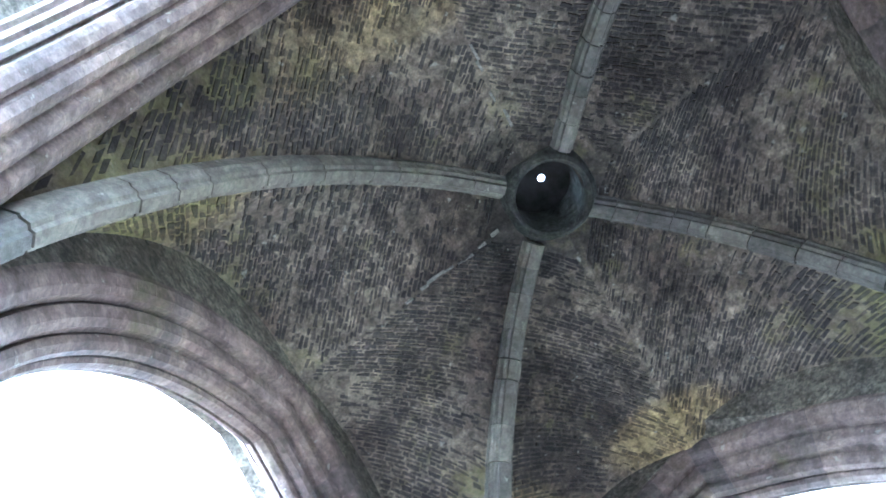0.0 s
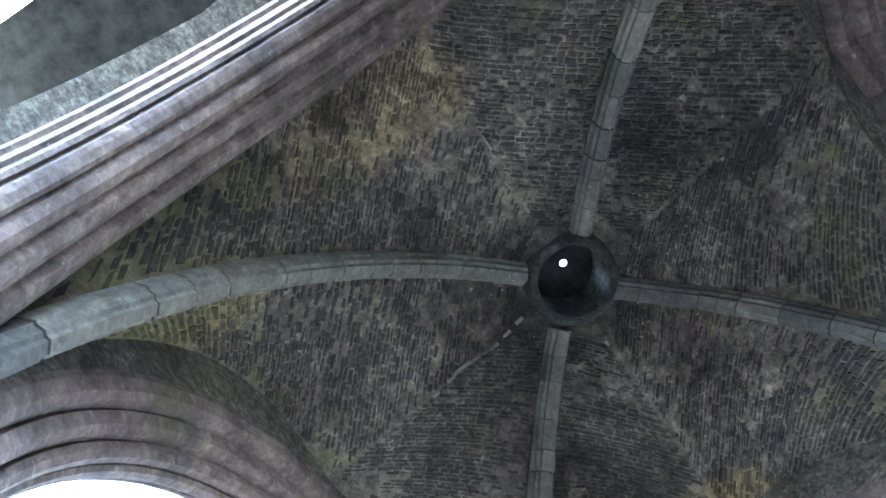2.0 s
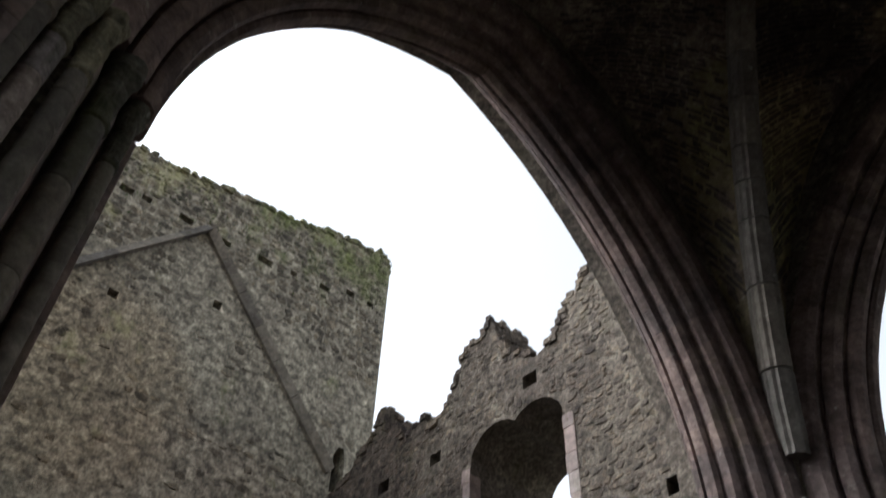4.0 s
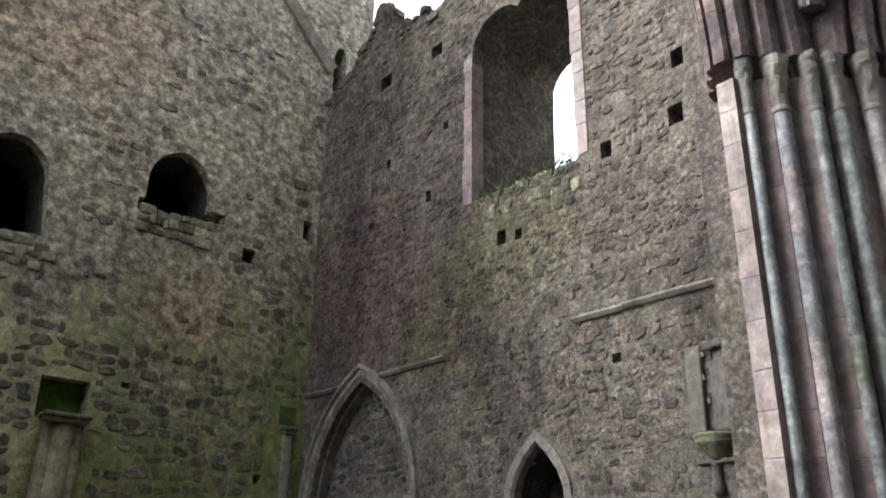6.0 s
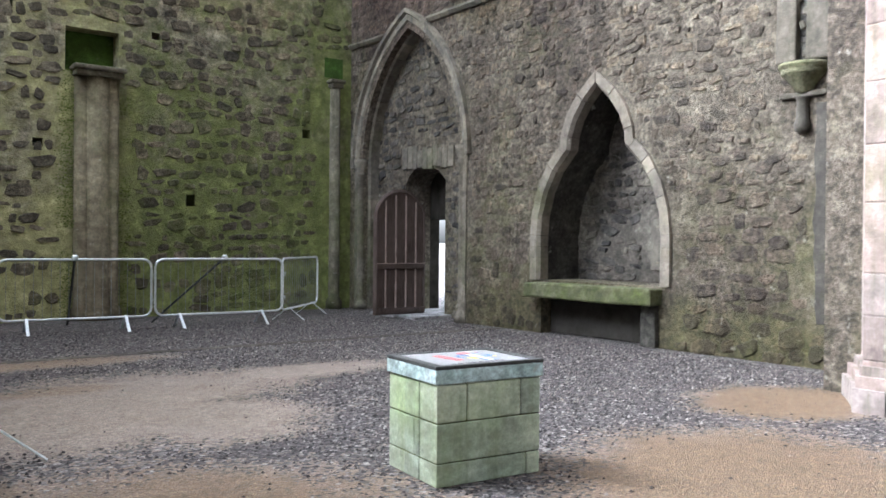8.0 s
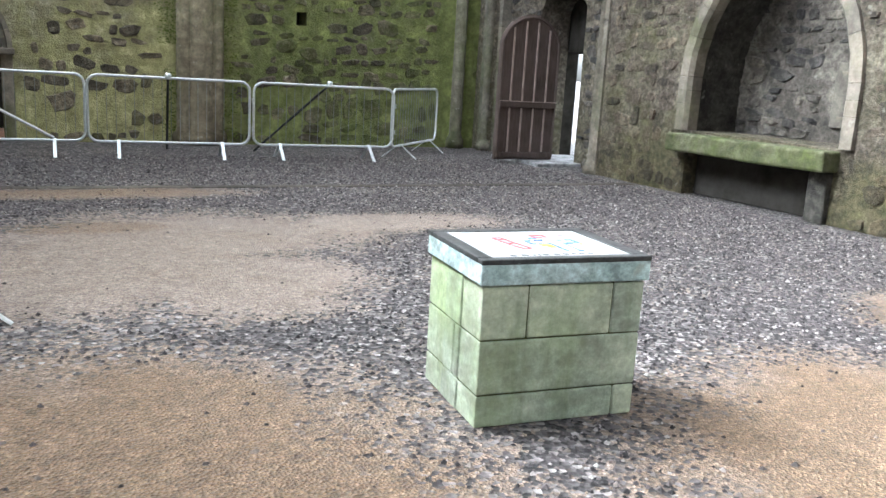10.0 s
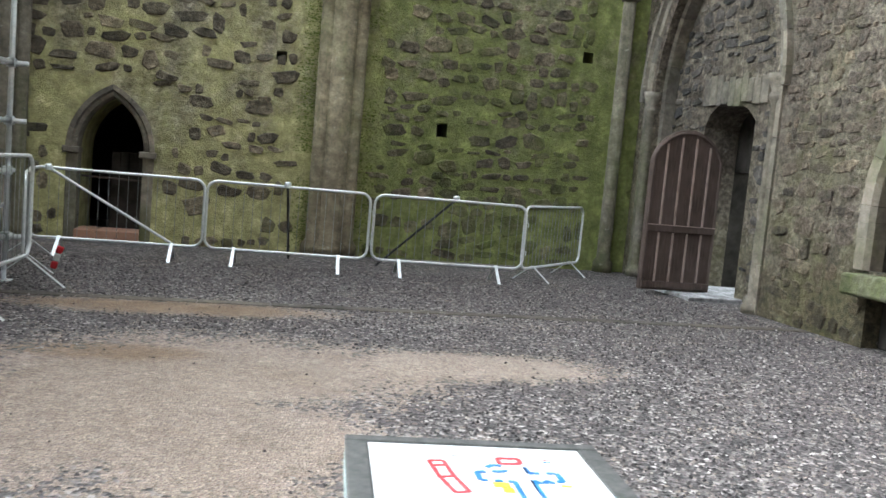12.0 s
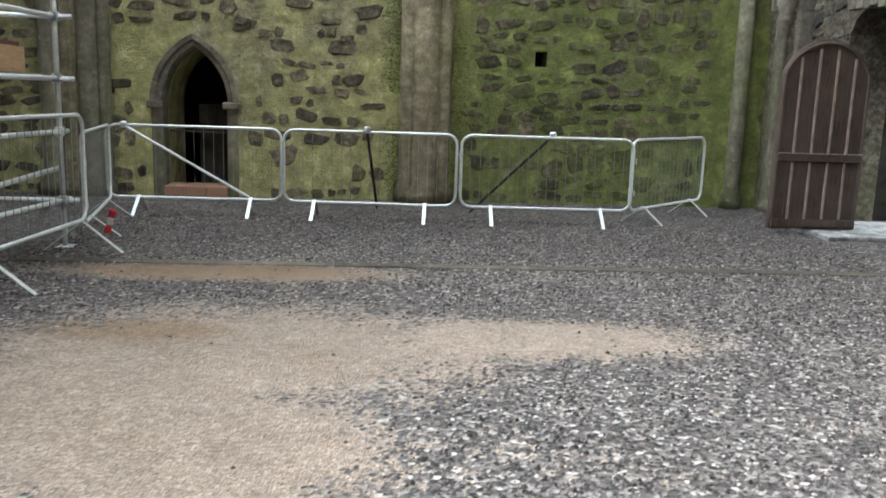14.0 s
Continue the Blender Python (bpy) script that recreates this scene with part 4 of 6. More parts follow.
for g, w2, d0, mt in ((0.0, 0.13, 0.14, DRESSED_GREY), (0.13, 0.14, -0.03, DRESSED_GREY), (0.27, 0.1, -0.09, DRESSED_GREY)):
    lead = [(0.22 - g, 0.0)] + pointed(1.8, 1.58, 2.9, 5.4, 16, g) + [(3.38 + g, 0.0)]
    tail = [(0.22 - g - w2, 0.0)] + pointed(1.8, 1.58, 2.9, 5.4, 16, g + w2) + [(3.38 + g + w2, 0.0)]
    if d0 < -0.05:
        lead, tail = lead[1:-1], tail[1:-1]
    keepi = [i for i in range(len(lead)) if tail[i][0] > -0.27]
    lead, tail = [lead[i] for i in keepi], [tail[i] for i in keepi]
    if d0 > -0.05:
        lead = densify(lead[:2], 0.3)[:-1] + lead[1:-1] + densify(lead[-2:], 0.3)
        tail = densify(tail[:2], 0.3)[:-1] + tail[1:-1] + densify(tail[-2:], 0.3)
        m2 = min(len(lead), len(tail))
        lead, tail = lead[:m2], tail[:m2]
    banded("voussoir", lead, tail, d0, 0.39 if d0 > 0 else 0.2, on_r, mt, arch_frame, 22)
for c in ((0.12, 0.02), (3.5, 0.02)):
    bm = lathe(bmesh.new(), on_r(c[0], 0, c[1]), [(0.14, 0), (0.14, 0.1), (0.1, 0.16), (0.075, 0.22), (0.075, 2.7), (0.11, 2.74), (0.11, 2.8), (0.08, 2.84), (0.14, 2.98), (0.15, 3.06)], 14)
    part("shaft", bm, DRESSED_GREY, arch_frame, "", True)

tomb_frame = structure(new("trim_tomb_arch"), "pale ogee-headed stone frame of a wall tomb", "arch")
inner = ogee()
inner = densify(inner, 0.16)
outer = offset_pairs(inner, 0.19)
outer[len(inner) // 2] = (6.62, 3.86)
banded("voussoir", inner, outer, -0.05, 0.16, on_r, masonry("tomb_frame_stone", (0.13, 0.114, 0.094), (0.235, 0.207, 0.17), (0.34, 0.305, 0.255), moss_low=0.12, moss_all=0.3, stain=0.45, grain=9, relief=0.012, even=0.9), tomb_frame, 20)
# lining added over the reveal, deep shade put into its colour
part("reveal", strip(bmesh.new(), densify(ogee(0.012), 0.12), densify(ogee(0.028), 0.12), 0.163, 0.848, on_r), GRIME_SHADE, tomb_frame, "side of the recess with its shade in the colour")
slab_t = thing("tomb_slab", "mossy projecting stone shelf of the wall tomb", "stone shelf")
bm = bmesh.new()
boxed(bm, (-0.24, -7.8, 0.56), (0.84, -5.34, 0.79), 0.03)
bmesh.ops.subdivide_edges(bm, edges=[e for e in bm.edges if e.calc_length() > 1], cuts=10)
for v in bm.verts:
    v.co += Vector((noise.noise(v.co * 3) * 0.02, 0, noise.noise(v.co * 2.2 + Vector((5, 0, 0))) * 0.018))
part("top", bm, MOSSY, slab_t)
# support and base nearly black: shade under the shelf put into the colour
bm = bmesh.new()
boxed(bm, (-0.08, -7.75, 0.0), (0.8, -7.5, 0.56), 0.02)
part("support", bm, GRIME_SHADE, slab_t)
bm = bmesh.new()
boxed(bm, (0.2, -7.5, 0.0), (0.8, -5.5, 0.558), 0.02)
part("base", bm, DARK, slab_t)
plaque = thing("grave_slab", "worn grey carved slab set in the tomb back", "plaque")
bm = bmesh.new()
boxed(bm, (0.8, -7.6, 1.0), (0.86, -6.95, 1.75), 0.012)
part("slab", bm, DRESSED_GREY, plaque)
bm = bmesh.new()
boxed(bm, (0.785, -7.5, 1.1), (0.805, -7.05, 1.13), 0.004)
boxed(bm, (0.785, -7.5, 1.62), (0.805, -7.05, 1.65), 0.004)
part("moulding", bm, DRESSED_GREY, plaque)


def course_bar(name, u0, u1, z, mat, label):
    t2 = structure(new(name), label, "ledge")
    u = u0
    rng = random.Random(int(u0 * 10) + 3)
    while u < u1 - 0.05:
        w2 = min(u1 - u, rng.uniform(0.6, 1.1))
        bm = bmesh.new()
        dz = rng.uniform(-0.012, 0.012)
        pts = [(0.05, -0.065), (-0.05, -0.055), (-0.1, 0.0), (-0.095, 0.035), (0.05, 0.05)]
        ends = [[bm.verts.new(on_r(uu, z + dz + q, d)) for d, q in pts] for uu in (u + 0.005, u + w2 - 0.005)]
        for i in range(5):
            bm.faces.new((ends[0][i], ends[0][(i + 1) % 5], ends[1][(i + 1) % 5], ends[1][i]))
        bm.faces.new(ends[0])
        bm.faces.new(ends[1])
        part("ledge_stone", bm, mat, t2)
        u += w2


course_bar("trim_string_course_a", -0.25, 1.1, 5.42, DRESSED_GREY, "broken stone string course beside the door arch")
course_bar("trim_string_course_b", 2.5, 4.45, 5.46, DRESSED_GREY, "short stone string course beside the door arch")
course_bar("trim_string_course_c", 7.5, 10.65, 5.5, DRESSED_GREY, "stone string course above the statue niche")

niche = thing("statue_niche", "broken empty statue niche with a mossy corbel", "niche")
for slant, u0, u1, z0, z1 in ((0.05, 9.45, 9.72, 3.45, 4.6), (-0.12, 9.82, 10.17, 3.45, 4.5)):
    bm = bmesh.new()
    boxed(bm, (-0.1, -u1, z0), (0.05, -u0, z1), 0.03)
    for v in bm.verts:
        if v.co.z > 4.2:
            v.co.z += slant * (u1 + v.co.y) / (u1 - u0)
        v.co += Vector((noise.noise(v.co * 4) * 0.03, noise.noise(v.co * 5 + Vector((2, 0, 0))) * 0.03, 0))
    part("jamb", bm, NICHE, niche)
# dark strip between the jambs, the crevice's shade put into its colour
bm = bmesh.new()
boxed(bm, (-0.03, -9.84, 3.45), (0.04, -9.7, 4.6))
part("back", bm, GRIME_SHADE, niche)
rn = random.Random(77)
for i in range(7):
    bm = bmesh.new()
    uu, zz = rn.uniform(9.72, 9.82), 3.5 + i * 0.16
    boxed(bm, (-0.08, -uu - 0.035, zz), (-0.02, -uu + 0.025, zz + rn.uniform(0.06, 0.12)), 0.015, Matrix.Translation((0, -uu, zz)) @ Matrix.Rotation(rn.uniform(-0.5, 0.5), 4, "X") @ Matrix.Translation((0, uu, -zz)))
    part("broken_edge", bm, NICHE, niche)
for i in range(5):
    bm = bmesh.new()
    uu, w3 = 9.4 + i * 0.16, rn.uniform(0.15, 0.2)
    boxed(bm, (-0.07, -uu - w3, 4.56 + rn.uniform(-0.03, 0.02)), (0.04, -uu, 4.66 + rn.uniform(-0.03, 0.03)), 0.03)
    part("rubble_head", bm, NICHE, niche, "rubble over the niche")
bm = lathe(bmesh.new(), (0.0, -9.77, 0), [(0.06, 3.1), (0.1, 3.13), (0.14, 3.2), (0.24, 3.3), (0.27, 3.34), (0.25, 3.36), (0.29, 3.39), (0.29, 3.43), (0.2, 3.445)], 16)
part("corbel", bm, MOSSY, niche, "green mossy moulded corbel", True)
bm = bmesh.new()
boxed(bm, (-0.05, -10.05, 3.06), (0.05, -9.48, 3.12), 0.015)
part("ledge", bm, NICHE, niche)
bm = lathe(bmesh.new(), (-0.03, -9.76, 0), [(0.03, 2.64), (0.08, 2.68), (0.095, 2.75), (0.07, 2.82), (0.065, 2.9), (0.065, 3.03), (0.09, 3.06)], 12)
part("shaft", bm, NICHE, niche, "", True)
bm = bmesh.new()
boxed(bm, (-0.012, -10.26, 0.5), (0.05, -9.9, 2.98), 0.01)
bmesh.ops.subdivide_edges(bm, edges=[e for e in bm.edges if e.calc_length() > 1], cuts=12)
for v in bm.verts:
    v.co.y += noise.noise(v.co * 3.1) * 0.07
part("render_patch", bm, NICHE, wall_r, "smooth brown plaster strip")

# flat stones over the small doorway
head = structure(new("trim_doorway_head"), "flat arch of upright stones over the small doorway", "lintel")
rng = random.Random(5)
u = 1.12
while u < 2.6:
    w2 = rng.uniform(0.13, 0.2)
    bm = bmesh.new()
    boxed(bm, (0.36, -(u + w2 - 0.01), 2.8 + rng.uniform(-0.03, 0.03)), (0.5, -u, 3.2 + rng.uniform(-0.06, 0.06)), 0.012)
    part("voussoir", bm, DRESSED_GREY, head)
    u += w2
# dressed edges of the high window and its rough sill
high = structure(new("window_1"), "deep splayed window opening high in the ruined wall", "window")
for u0, u1 in ((4.9, 5.14), (7.73, 7.98)):
    z = 8.35
    rng = random.Random(int(u0 * 7))
    while z < 11.6:
        h2 = rng.uniform(0.3, 0.6)
        bm = bmesh.new()
        boxed(bm, (-0.025, -u1, z + 0.006), (0.3, -u0 + rng.uniform(-0.04, 0.04), min(11.7, z + h2)), 0.012)
        part("quoin", bm, DRESSED, high)
        z += h2
rng = random.Random(8)
for i in range(45):
    row = i // 15
    u = 5.1 + (i % 15) * 0.175 + rng.uniform(-0.05, 0.05)
    zb = 7.86 + row * 0.17 + 0.08 * math.sin(u * 2.2)
    bm = bmesh.new()
    boxed(bm, (rng.uniform(-0.05, 0.03) + row * 0.04, -(u + rng.uniform(0.12, 0.24)), zb + rng.uniform(-0.06, 0.03)), (1.0, -u, zb + 0.17 + rng.uniform(-0.07, 0.06)), 0.035)
    for v in bm.verts:
        v.co += Vector((noise.noise(v.co * 7), noise.noise(v.co * 6 + Vector((3, 0, 0))), noise.noise(v.co * 7 + Vector((0, 4, 0))))) * 0.06
    part("sill_stone", bm, MOSSY, high, "mossy rough sill stone")

# ---------------------------------------------------------------- the end wall's details
scar = structure(new("trim_roof_scar"), "pale sloping stone weathering of a lost gable roof", "moulding")
for (u0, z0), (u1, z1), k in (((-5.2, 19.52), (0.0, 14.0), 7), ((-5.2, 19.52), (-9.3, 14.4), 6)):
    for i in range(k):
        a, c = Vector((u0, z0)).lerp(Vector((u1, z1)), i / k), Vector((u0, z0)).lerp(Vector((u1, z1)), (i + 0.985) / k)
        n = Vector((a.y - c.y, c.x - a.x)).normalized() * 0.11
        bm = bmesh.new()
        q = [(a + n, -0.24), (a - n, -0.1), (a - n, 0.1), (a + n, 0.1)]
        q2 = [(c + n, -0.24), (c - n, -0.1), (c - n, 0.1), (c + n, 0.1)]
        v0 = [bm.verts.new(on_l(p.x, p.y, d)) for p, d in q]
        v1 = [bm.verts.new(on_l(p.x, p.y, d)) for p, d in q2]
        for j in range(4):
            bm.faces.new((v0[j], v0[(j + 1) % 4], v1[(j + 1) % 4], v1[j]))
        bm.faces.new(v0)
        bm.faces.new(v1)
        part("weathering_stone", bm, DRESSED_GREY, scar)


def wall_shaft(name, label, xs, y, z0, z1, rad, mats, cap):
    t2 = structure(new(name), label, "column")
    for x, r, mt in zip(xs, rad, mats):
        bm = lathe(bmesh.new(), (x, y, 0), [(r * 1.5, z0), (r * 1.5, z0 + 0.15), (r, z0 + 0.25), (r, z1)], 16)
        for v in bm.verts:
            v.co += Vector((noise.noise(Vector((v.co.x * 3, v.co.y * 3, v.co.z * 0.7))) * 0.02, 0, 0))
        part("shaft", bm, mt, t2, "", True)
    if cap:
        lo, hi = min(x - r for x, r in zip(xs, rad)), max(x + r for x, r in zip(xs, rad))
        bm = bmesh.new()
        boxed(bm, (lo - 0.02, y - max(rad) * 1.2, z1 - 0.02), (hi + 0.02, LY + 0.02, z1 + 0.07), 0.02)
        boxed(bm, (lo - 0.06, y - max(rad) * 1.45, z1 + 0.07), (hi + 0.06, LY + 0.02, z1 + 0.15), 0.025)
        part("capital", bm, MOSSCOL, t2)
    return t2


wall_shaft("column_mid_wall", "weathered engaged column with moss beside it", (-5.32, -5.08, -4.84), LY - 0.05, 0.0, 4.18, (0.13, 0.22, 0.13), (COLTAN,) * 3, True)
wall_shaft("column_corner", "slim corner shaft with a small capital", (-0.4,), LY - 0.06, 0.0, 4.55, (0.11,), (MOSSCOL,), True)
wall_shaft("column_west_corner", "tall clustered respond of worn green-grey stone", (-10.3, -10.05, -9.8, -9.58), LY - 0.12, 0.0, 9.0, (0.16, 0.13, 0.15, 0.09), (MOSSCOL, COLTAN, MOSSCOL, MOSSCOL), False)
wall_shaft("column_west_aisle", "shadowed row of worn shafts on the side wall", (-11.1, -10.95, -11.15, -10.95), -0.5, 0.0, 8.0, (0.2, 0.14, 0.2, 0.12), (DRESSED_GREY,) * 4, False)
bm = bmesh.new()
boxed(bm, (-5.6, LY + 0.35, 4.2), (-4.68, LY + 0.5, 5.05))
part("recess_back", bm, masonry("moss_covered_stone", (0.04, 0.06, 0.015), (0.06, 0.1, 0.02), (0.1, 0.15, 0.04), moss=(0.05, 0.1, 0.015), moss_all=0.6, per_piece=False), wall_l, "bright green mossy recess above the column")
bm = bmesh.new()
boxed(bm, (-0.62, LY - 0.012, 4.75), (-0.2, LY + 0.05, 5.15))
part("recess_back", bm, bpy.data.materials["moss_covered_stone"], wall_l)

# backs of the small holes, their inner shade painted near black
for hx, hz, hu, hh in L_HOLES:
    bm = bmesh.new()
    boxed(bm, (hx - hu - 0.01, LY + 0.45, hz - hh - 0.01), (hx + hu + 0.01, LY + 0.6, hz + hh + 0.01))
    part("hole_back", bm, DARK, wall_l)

upper = structure(new("window_2"), "broken arched opening with a mossy rubble sill", "window")
rng = random.Random(17)
for u0, u1, zt in ((-4.3, -2.75, 8.85), (-7.5, -6.0, 7.5)):
    for lay in range(3):
        u = u0 + rng.uniform(-0.1, 0.05)
        while u < u1:
            w3 = rng.uniform(0.12, 0.4)
            bm = bmesh.new()
            boxed(bm, (u, LY - rng.uniform(0.015, 0.07), zt - 0.2 * (lay + 1) + rng.uniform(-0.05, 0.05)), (u + w3 - 0.015, LY + 0.5, zt - 0.2 * lay - 0.02 + rng.uniform(-0.06, 0.05)), 0.035)
            for v in bm.verts:
                v.co += Vector((noise.noise(v.co * 7), noise.noise(v.co * 6 + Vector((3, 0, 0))), noise.noise(v.co * 7 + Vector((0, 4, 0))))) * 0.03
            part("sill_stone", bm, MOSSY, upper)
            u += w3
# linings added inside both openings, their shade painted as near-black rubble
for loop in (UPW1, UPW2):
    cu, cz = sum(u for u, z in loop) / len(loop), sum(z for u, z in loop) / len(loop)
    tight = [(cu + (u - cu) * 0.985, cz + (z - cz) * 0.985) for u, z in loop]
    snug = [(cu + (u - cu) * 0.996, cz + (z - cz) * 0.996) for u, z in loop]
    part("reveal", strip(bmesh.new(), tight, snug, 0.3, 1.39, on_l), GRIME_SHADE, upper, "side of the opening with its shade in the colour")
far_door = structure(new("door_far"), "small dark pointed doorway with a moulded hood", "doorway")
l0 = pointed(-8.375, 0.455, 1.34, 2.12, 12)
l1 = pointed(-8.375, 0.455, 1.34, 2.12, 12, 0.07)
l2 = pointed(-8.375, 0.455, 1.34, 2.12, 12, 0.16)
banded("voussoir", l0, l1, -0.03, 0.3, on_l, DRESSED_GREY, far_door, 10)
banded("hood_stone", l1, l2, -0.09, 0.1, on_l, DRESSED_GREY, far_door, 8)
for s in (-1, 1):
    c = -8.375 + s * 0.53
    bm = bmesh.new()
    boxed(bm, (c - 0.08, LY - 0.02, 0.0), (c + 0.08, LY + 0.3, 1.27), 0.015)
    part("jamb", bm, DRESSED_GREY, far_door)
    bm = bmesh.new()
    boxed(bm, (c - 0.13, LY - 0.1, 1.26), (c + 0.11, LY + 0.2, 1.36), 0.02)
    part("impost", bm, DRESSED_GREY, far_door)
for i in range(3):
    bm = bmesh.new()
    boxed(bm, (-8.83 + i * 0.305, LY - 0.08, 0.0), (-8.835 + (i + 1) * 0.305, LY + 0.5, 0.15), 0.015)
    part("step_stone", bm, BRICK, far_door, "worn reddish step")
# boards take the near-black fill, the doorway's shade put into their colour
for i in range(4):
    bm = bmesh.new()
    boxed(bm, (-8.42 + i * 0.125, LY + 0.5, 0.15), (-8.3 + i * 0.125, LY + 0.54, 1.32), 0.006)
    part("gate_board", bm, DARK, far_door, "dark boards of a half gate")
bm = tube(bmesh.new(), [(-8.85, LY + 0.45, 0.92), (-7.9, LY + 0.45, 0.9)], 0.016, 8)
part("gate_bar", bm, WOOD, far_door)

# ---------------------------------------------------------------- wooden door leaf
def door_leaf():
    d = structure(new("door_1"), "open arched brown plank door with pale worn battens", "door")
    W, H, T = 1.12, 2.28, 0.07
    n = 5
    head = lambda x: 1.66 + 0.62 * math.sqrt(max(0, 1 - ((x - W / 2) / (W / 2)) ** 2 * 0.94))
    for i in range(n):
        x0, x1 = i * W / n + 0.004, (i + 1) * W / n - 0.004
        bm = bmesh.new()
        line = [(x0, 0.0), (x1, 0.0)] + [(x1 + (x0 - x1) * k / 5, head(x1 + (x0 - x1) * k / 5)) for k in range(6)]
        f0 = [bm.verts.new((x, 0, z)) for x, z in line]
        f1 = [bm.verts.new((x, T, z)) for x, z in line]
        bm.faces.new(f0)
        bm.faces.new(f1)
        for k in range(len(line)):
            j = (k + 1) % len(line)
            bm.faces.new((f0[k], f0[j], f1[j], f1[k]))
        part("plank", bm, WOOD, d)
    for i in range(1, n):
        x = i * W / n
        for z0, z1 in ((0.12, 0.82), (0.92, head(x) - 0.1)):
            bm = bmesh.new()
            boxed(bm, (x - 0.016, -0.018, z0), (x + 0.016, 0.0, z1), 0.005)
            part("batten", bm, PALEWOOD, d)
    for z in (0.03, 0.83):
        bm = bmesh.new()
        boxed(bm, (0.02, -0.035, z), (W - 0.02, 0.0, z + 0.09), 0.008)
        part("rail", bm, WOOD, d)
    bm = bmesh.new()
    boxed(bm, (0.02, -0.04, 0.92), (W - 0.02, -0.034, 0.935), 0.002)
    part("rail_edge", bm, PALEWOOD, d)
    edge = [(0.03, 0.1), (0.03, 1.66)] + [(0.03 + (W - 0.06) * k / 14, head(0.03 + (W - 0.06) * k / 14) - 0.04) for k in range(15)] + [(W - 0.03, 1.66), (W - 0.03, 0.1)]
    bm = tube(bmesh.new(), [(x, -0.006, z) for x, z in edge], 0.022, 6)
    part("edge_moulding", bm, WOOD, d)
    return d


leaf = door_leaf()
leaf.matrix_basis = pose(-0.94, -2.2, 0.065, 0, 0, 1.5)
sill = structure(new("threshold"), "pale worn stone threshold under the open door", "step")
bm = bmesh.new()
boxed(bm, (-0.45, -2.72, -0.05), (1.1, -1.3, 0.055), 0.02)
bmesh.ops.subdivide_edges(bm, edges=[e for e in bm.edges if e.calc_length() > 0.5], cuts=8)
for v in bm.verts:
    v.co += Vector((noise.noise(v.co * 3) * 0.05, noise.noise(v.co * 3 + Vector((4, 0, 0))) * 0.05, 0))
part("slab", bm, THRESH, sill)

# flush stone strip across the gravel
kerb = structure(new("pavement_strip"), "flush worn stone strip across the gravel", "kerb")
x = -8.9
rng = random.Random(12)
while x < -0.3:
    w2 = rng.uniform(0.7, 1.3)
    y0 = -4.46 - 0.012 * (x + 8.9)
    bm = bmesh.new()
    boxed(bm, (x, y0 - 0.16, -0.05), (x + w2 - 0.015, y0 + 0.0, 0.006 + rng.uniform(0, 0.006)), 0.004, Matrix.Translation((x, y0, 0)) @ Matrix.Rotation(-0.012, 4, "Z") @ Matrix.Translation((-x, -y0, 0)))
    part("kerbstone", bm, NICHE, kerb)
    x += w2

# ---------------------------------------------------------------- crowd barriers
def barrier(length, z0=0.2, z1=1.08, inset=(0.38, 0.38)):
    o = thing("crowd_barrier", "galvanised steel crowd barrier with splayed feet", "barrier", group="barriers round the nave")
    r, c = 0.019, 0.13
    pts = []
    for cx, cz, a0 in ((length - c, z1 - c, 90), (length - c, z0 + c, 0), (c, z0 + c, -90), (c, z1 - c, 180)):
        for k in range(5):
            a = radians(a0 - 22.5 * k)
            pts.append((cx + c * math.cos(a), 0, cz + c * math.sin(a)))
    part("rail_frame", tube(bmesh.new(), pts, r, 10, True), STEEL, o, "", True)
    n = int(length / 0.115)
    for i in range(1, n):
        x = i * length / n
        part("bar", tube(bmesh.new(), [(x, 0, z0), (x, 0, z1)], 0.0034, 6), DULLSTEEL, o)
    for x in (inset[0], length - inset[1]):
        for s in (-1, 1):
            bm = bmesh.new()
            boxed(bm, (-0.022, -0.004, 0), (0.022, 0.004, 0.36 + (z0 - 0.2) * 1.25), 0.002, pose(x, s * (0.29 + (z0 - 0.2) * 0.8), 0.004, s * 52, 0, 0))
            part("foot", bm, STEEL, o)
    for z in (0.45, 0.85):
        part("hook", tube(bmesh.new(), [(length, 0, z), (length + 0.04, 0, z), (length + 0.04, 0, z - 0.06)], 0.008, 6), STEEL, o)
    return o


def set_barrier(proto, a, c):
    ang = math.degrees(math.atan2(c[1] - a[1], c[0] - a[0]))
    return copy_thing(proto, pose(a[0], a[1], 0, 0, 0, ang))


b1 = barrier(2.13)
b1.matrix_basis = pose(-9.06, -1.52, 0, 0, 0, -2)
for a, c in (((-6.9, -1.62), (-4.73, -1.8)), ((-4.72, -1.8), (-2.7, -1.88)), ((-2.6, -1.86), (-1.15, -0.4)), ((-8.6, -3.7), (-9.0, -1.6))):
    set_barrier(b1, a, c)
b2 = barrier(2.3, 0.3, 1.27, (0.5, 0.1))
b2.matrix_basis = pose(-8.62, -6.35, 0, 0, 0, math.degrees(math.atan2(2.14, 0.15)))
b3 = barrier(2.15, 0.25, 1.19, (0.3, 0.1))
b3.matrix_basis = pose(-8.57, -11.2, 0, 0, 0, math.degrees(math.atan2(2.1, 0.47)))


def stay(top, foot, mat, label):
    o = thing("barrier_stay", label, "brace")
    part("rod", tube(bmesh.new(), [top, foot], 0.018, 8), mat, o)
    bm = lathe(bmesh.new(), (top[0], top[1], 0), [(0.035, top[2] - 0.03), (0.045, top[2]), (0.045, top[2] + 0.03), (0.03, top[2] + 0.05)], 10)
    part("clamp", bm, STEEL, o)
    return o


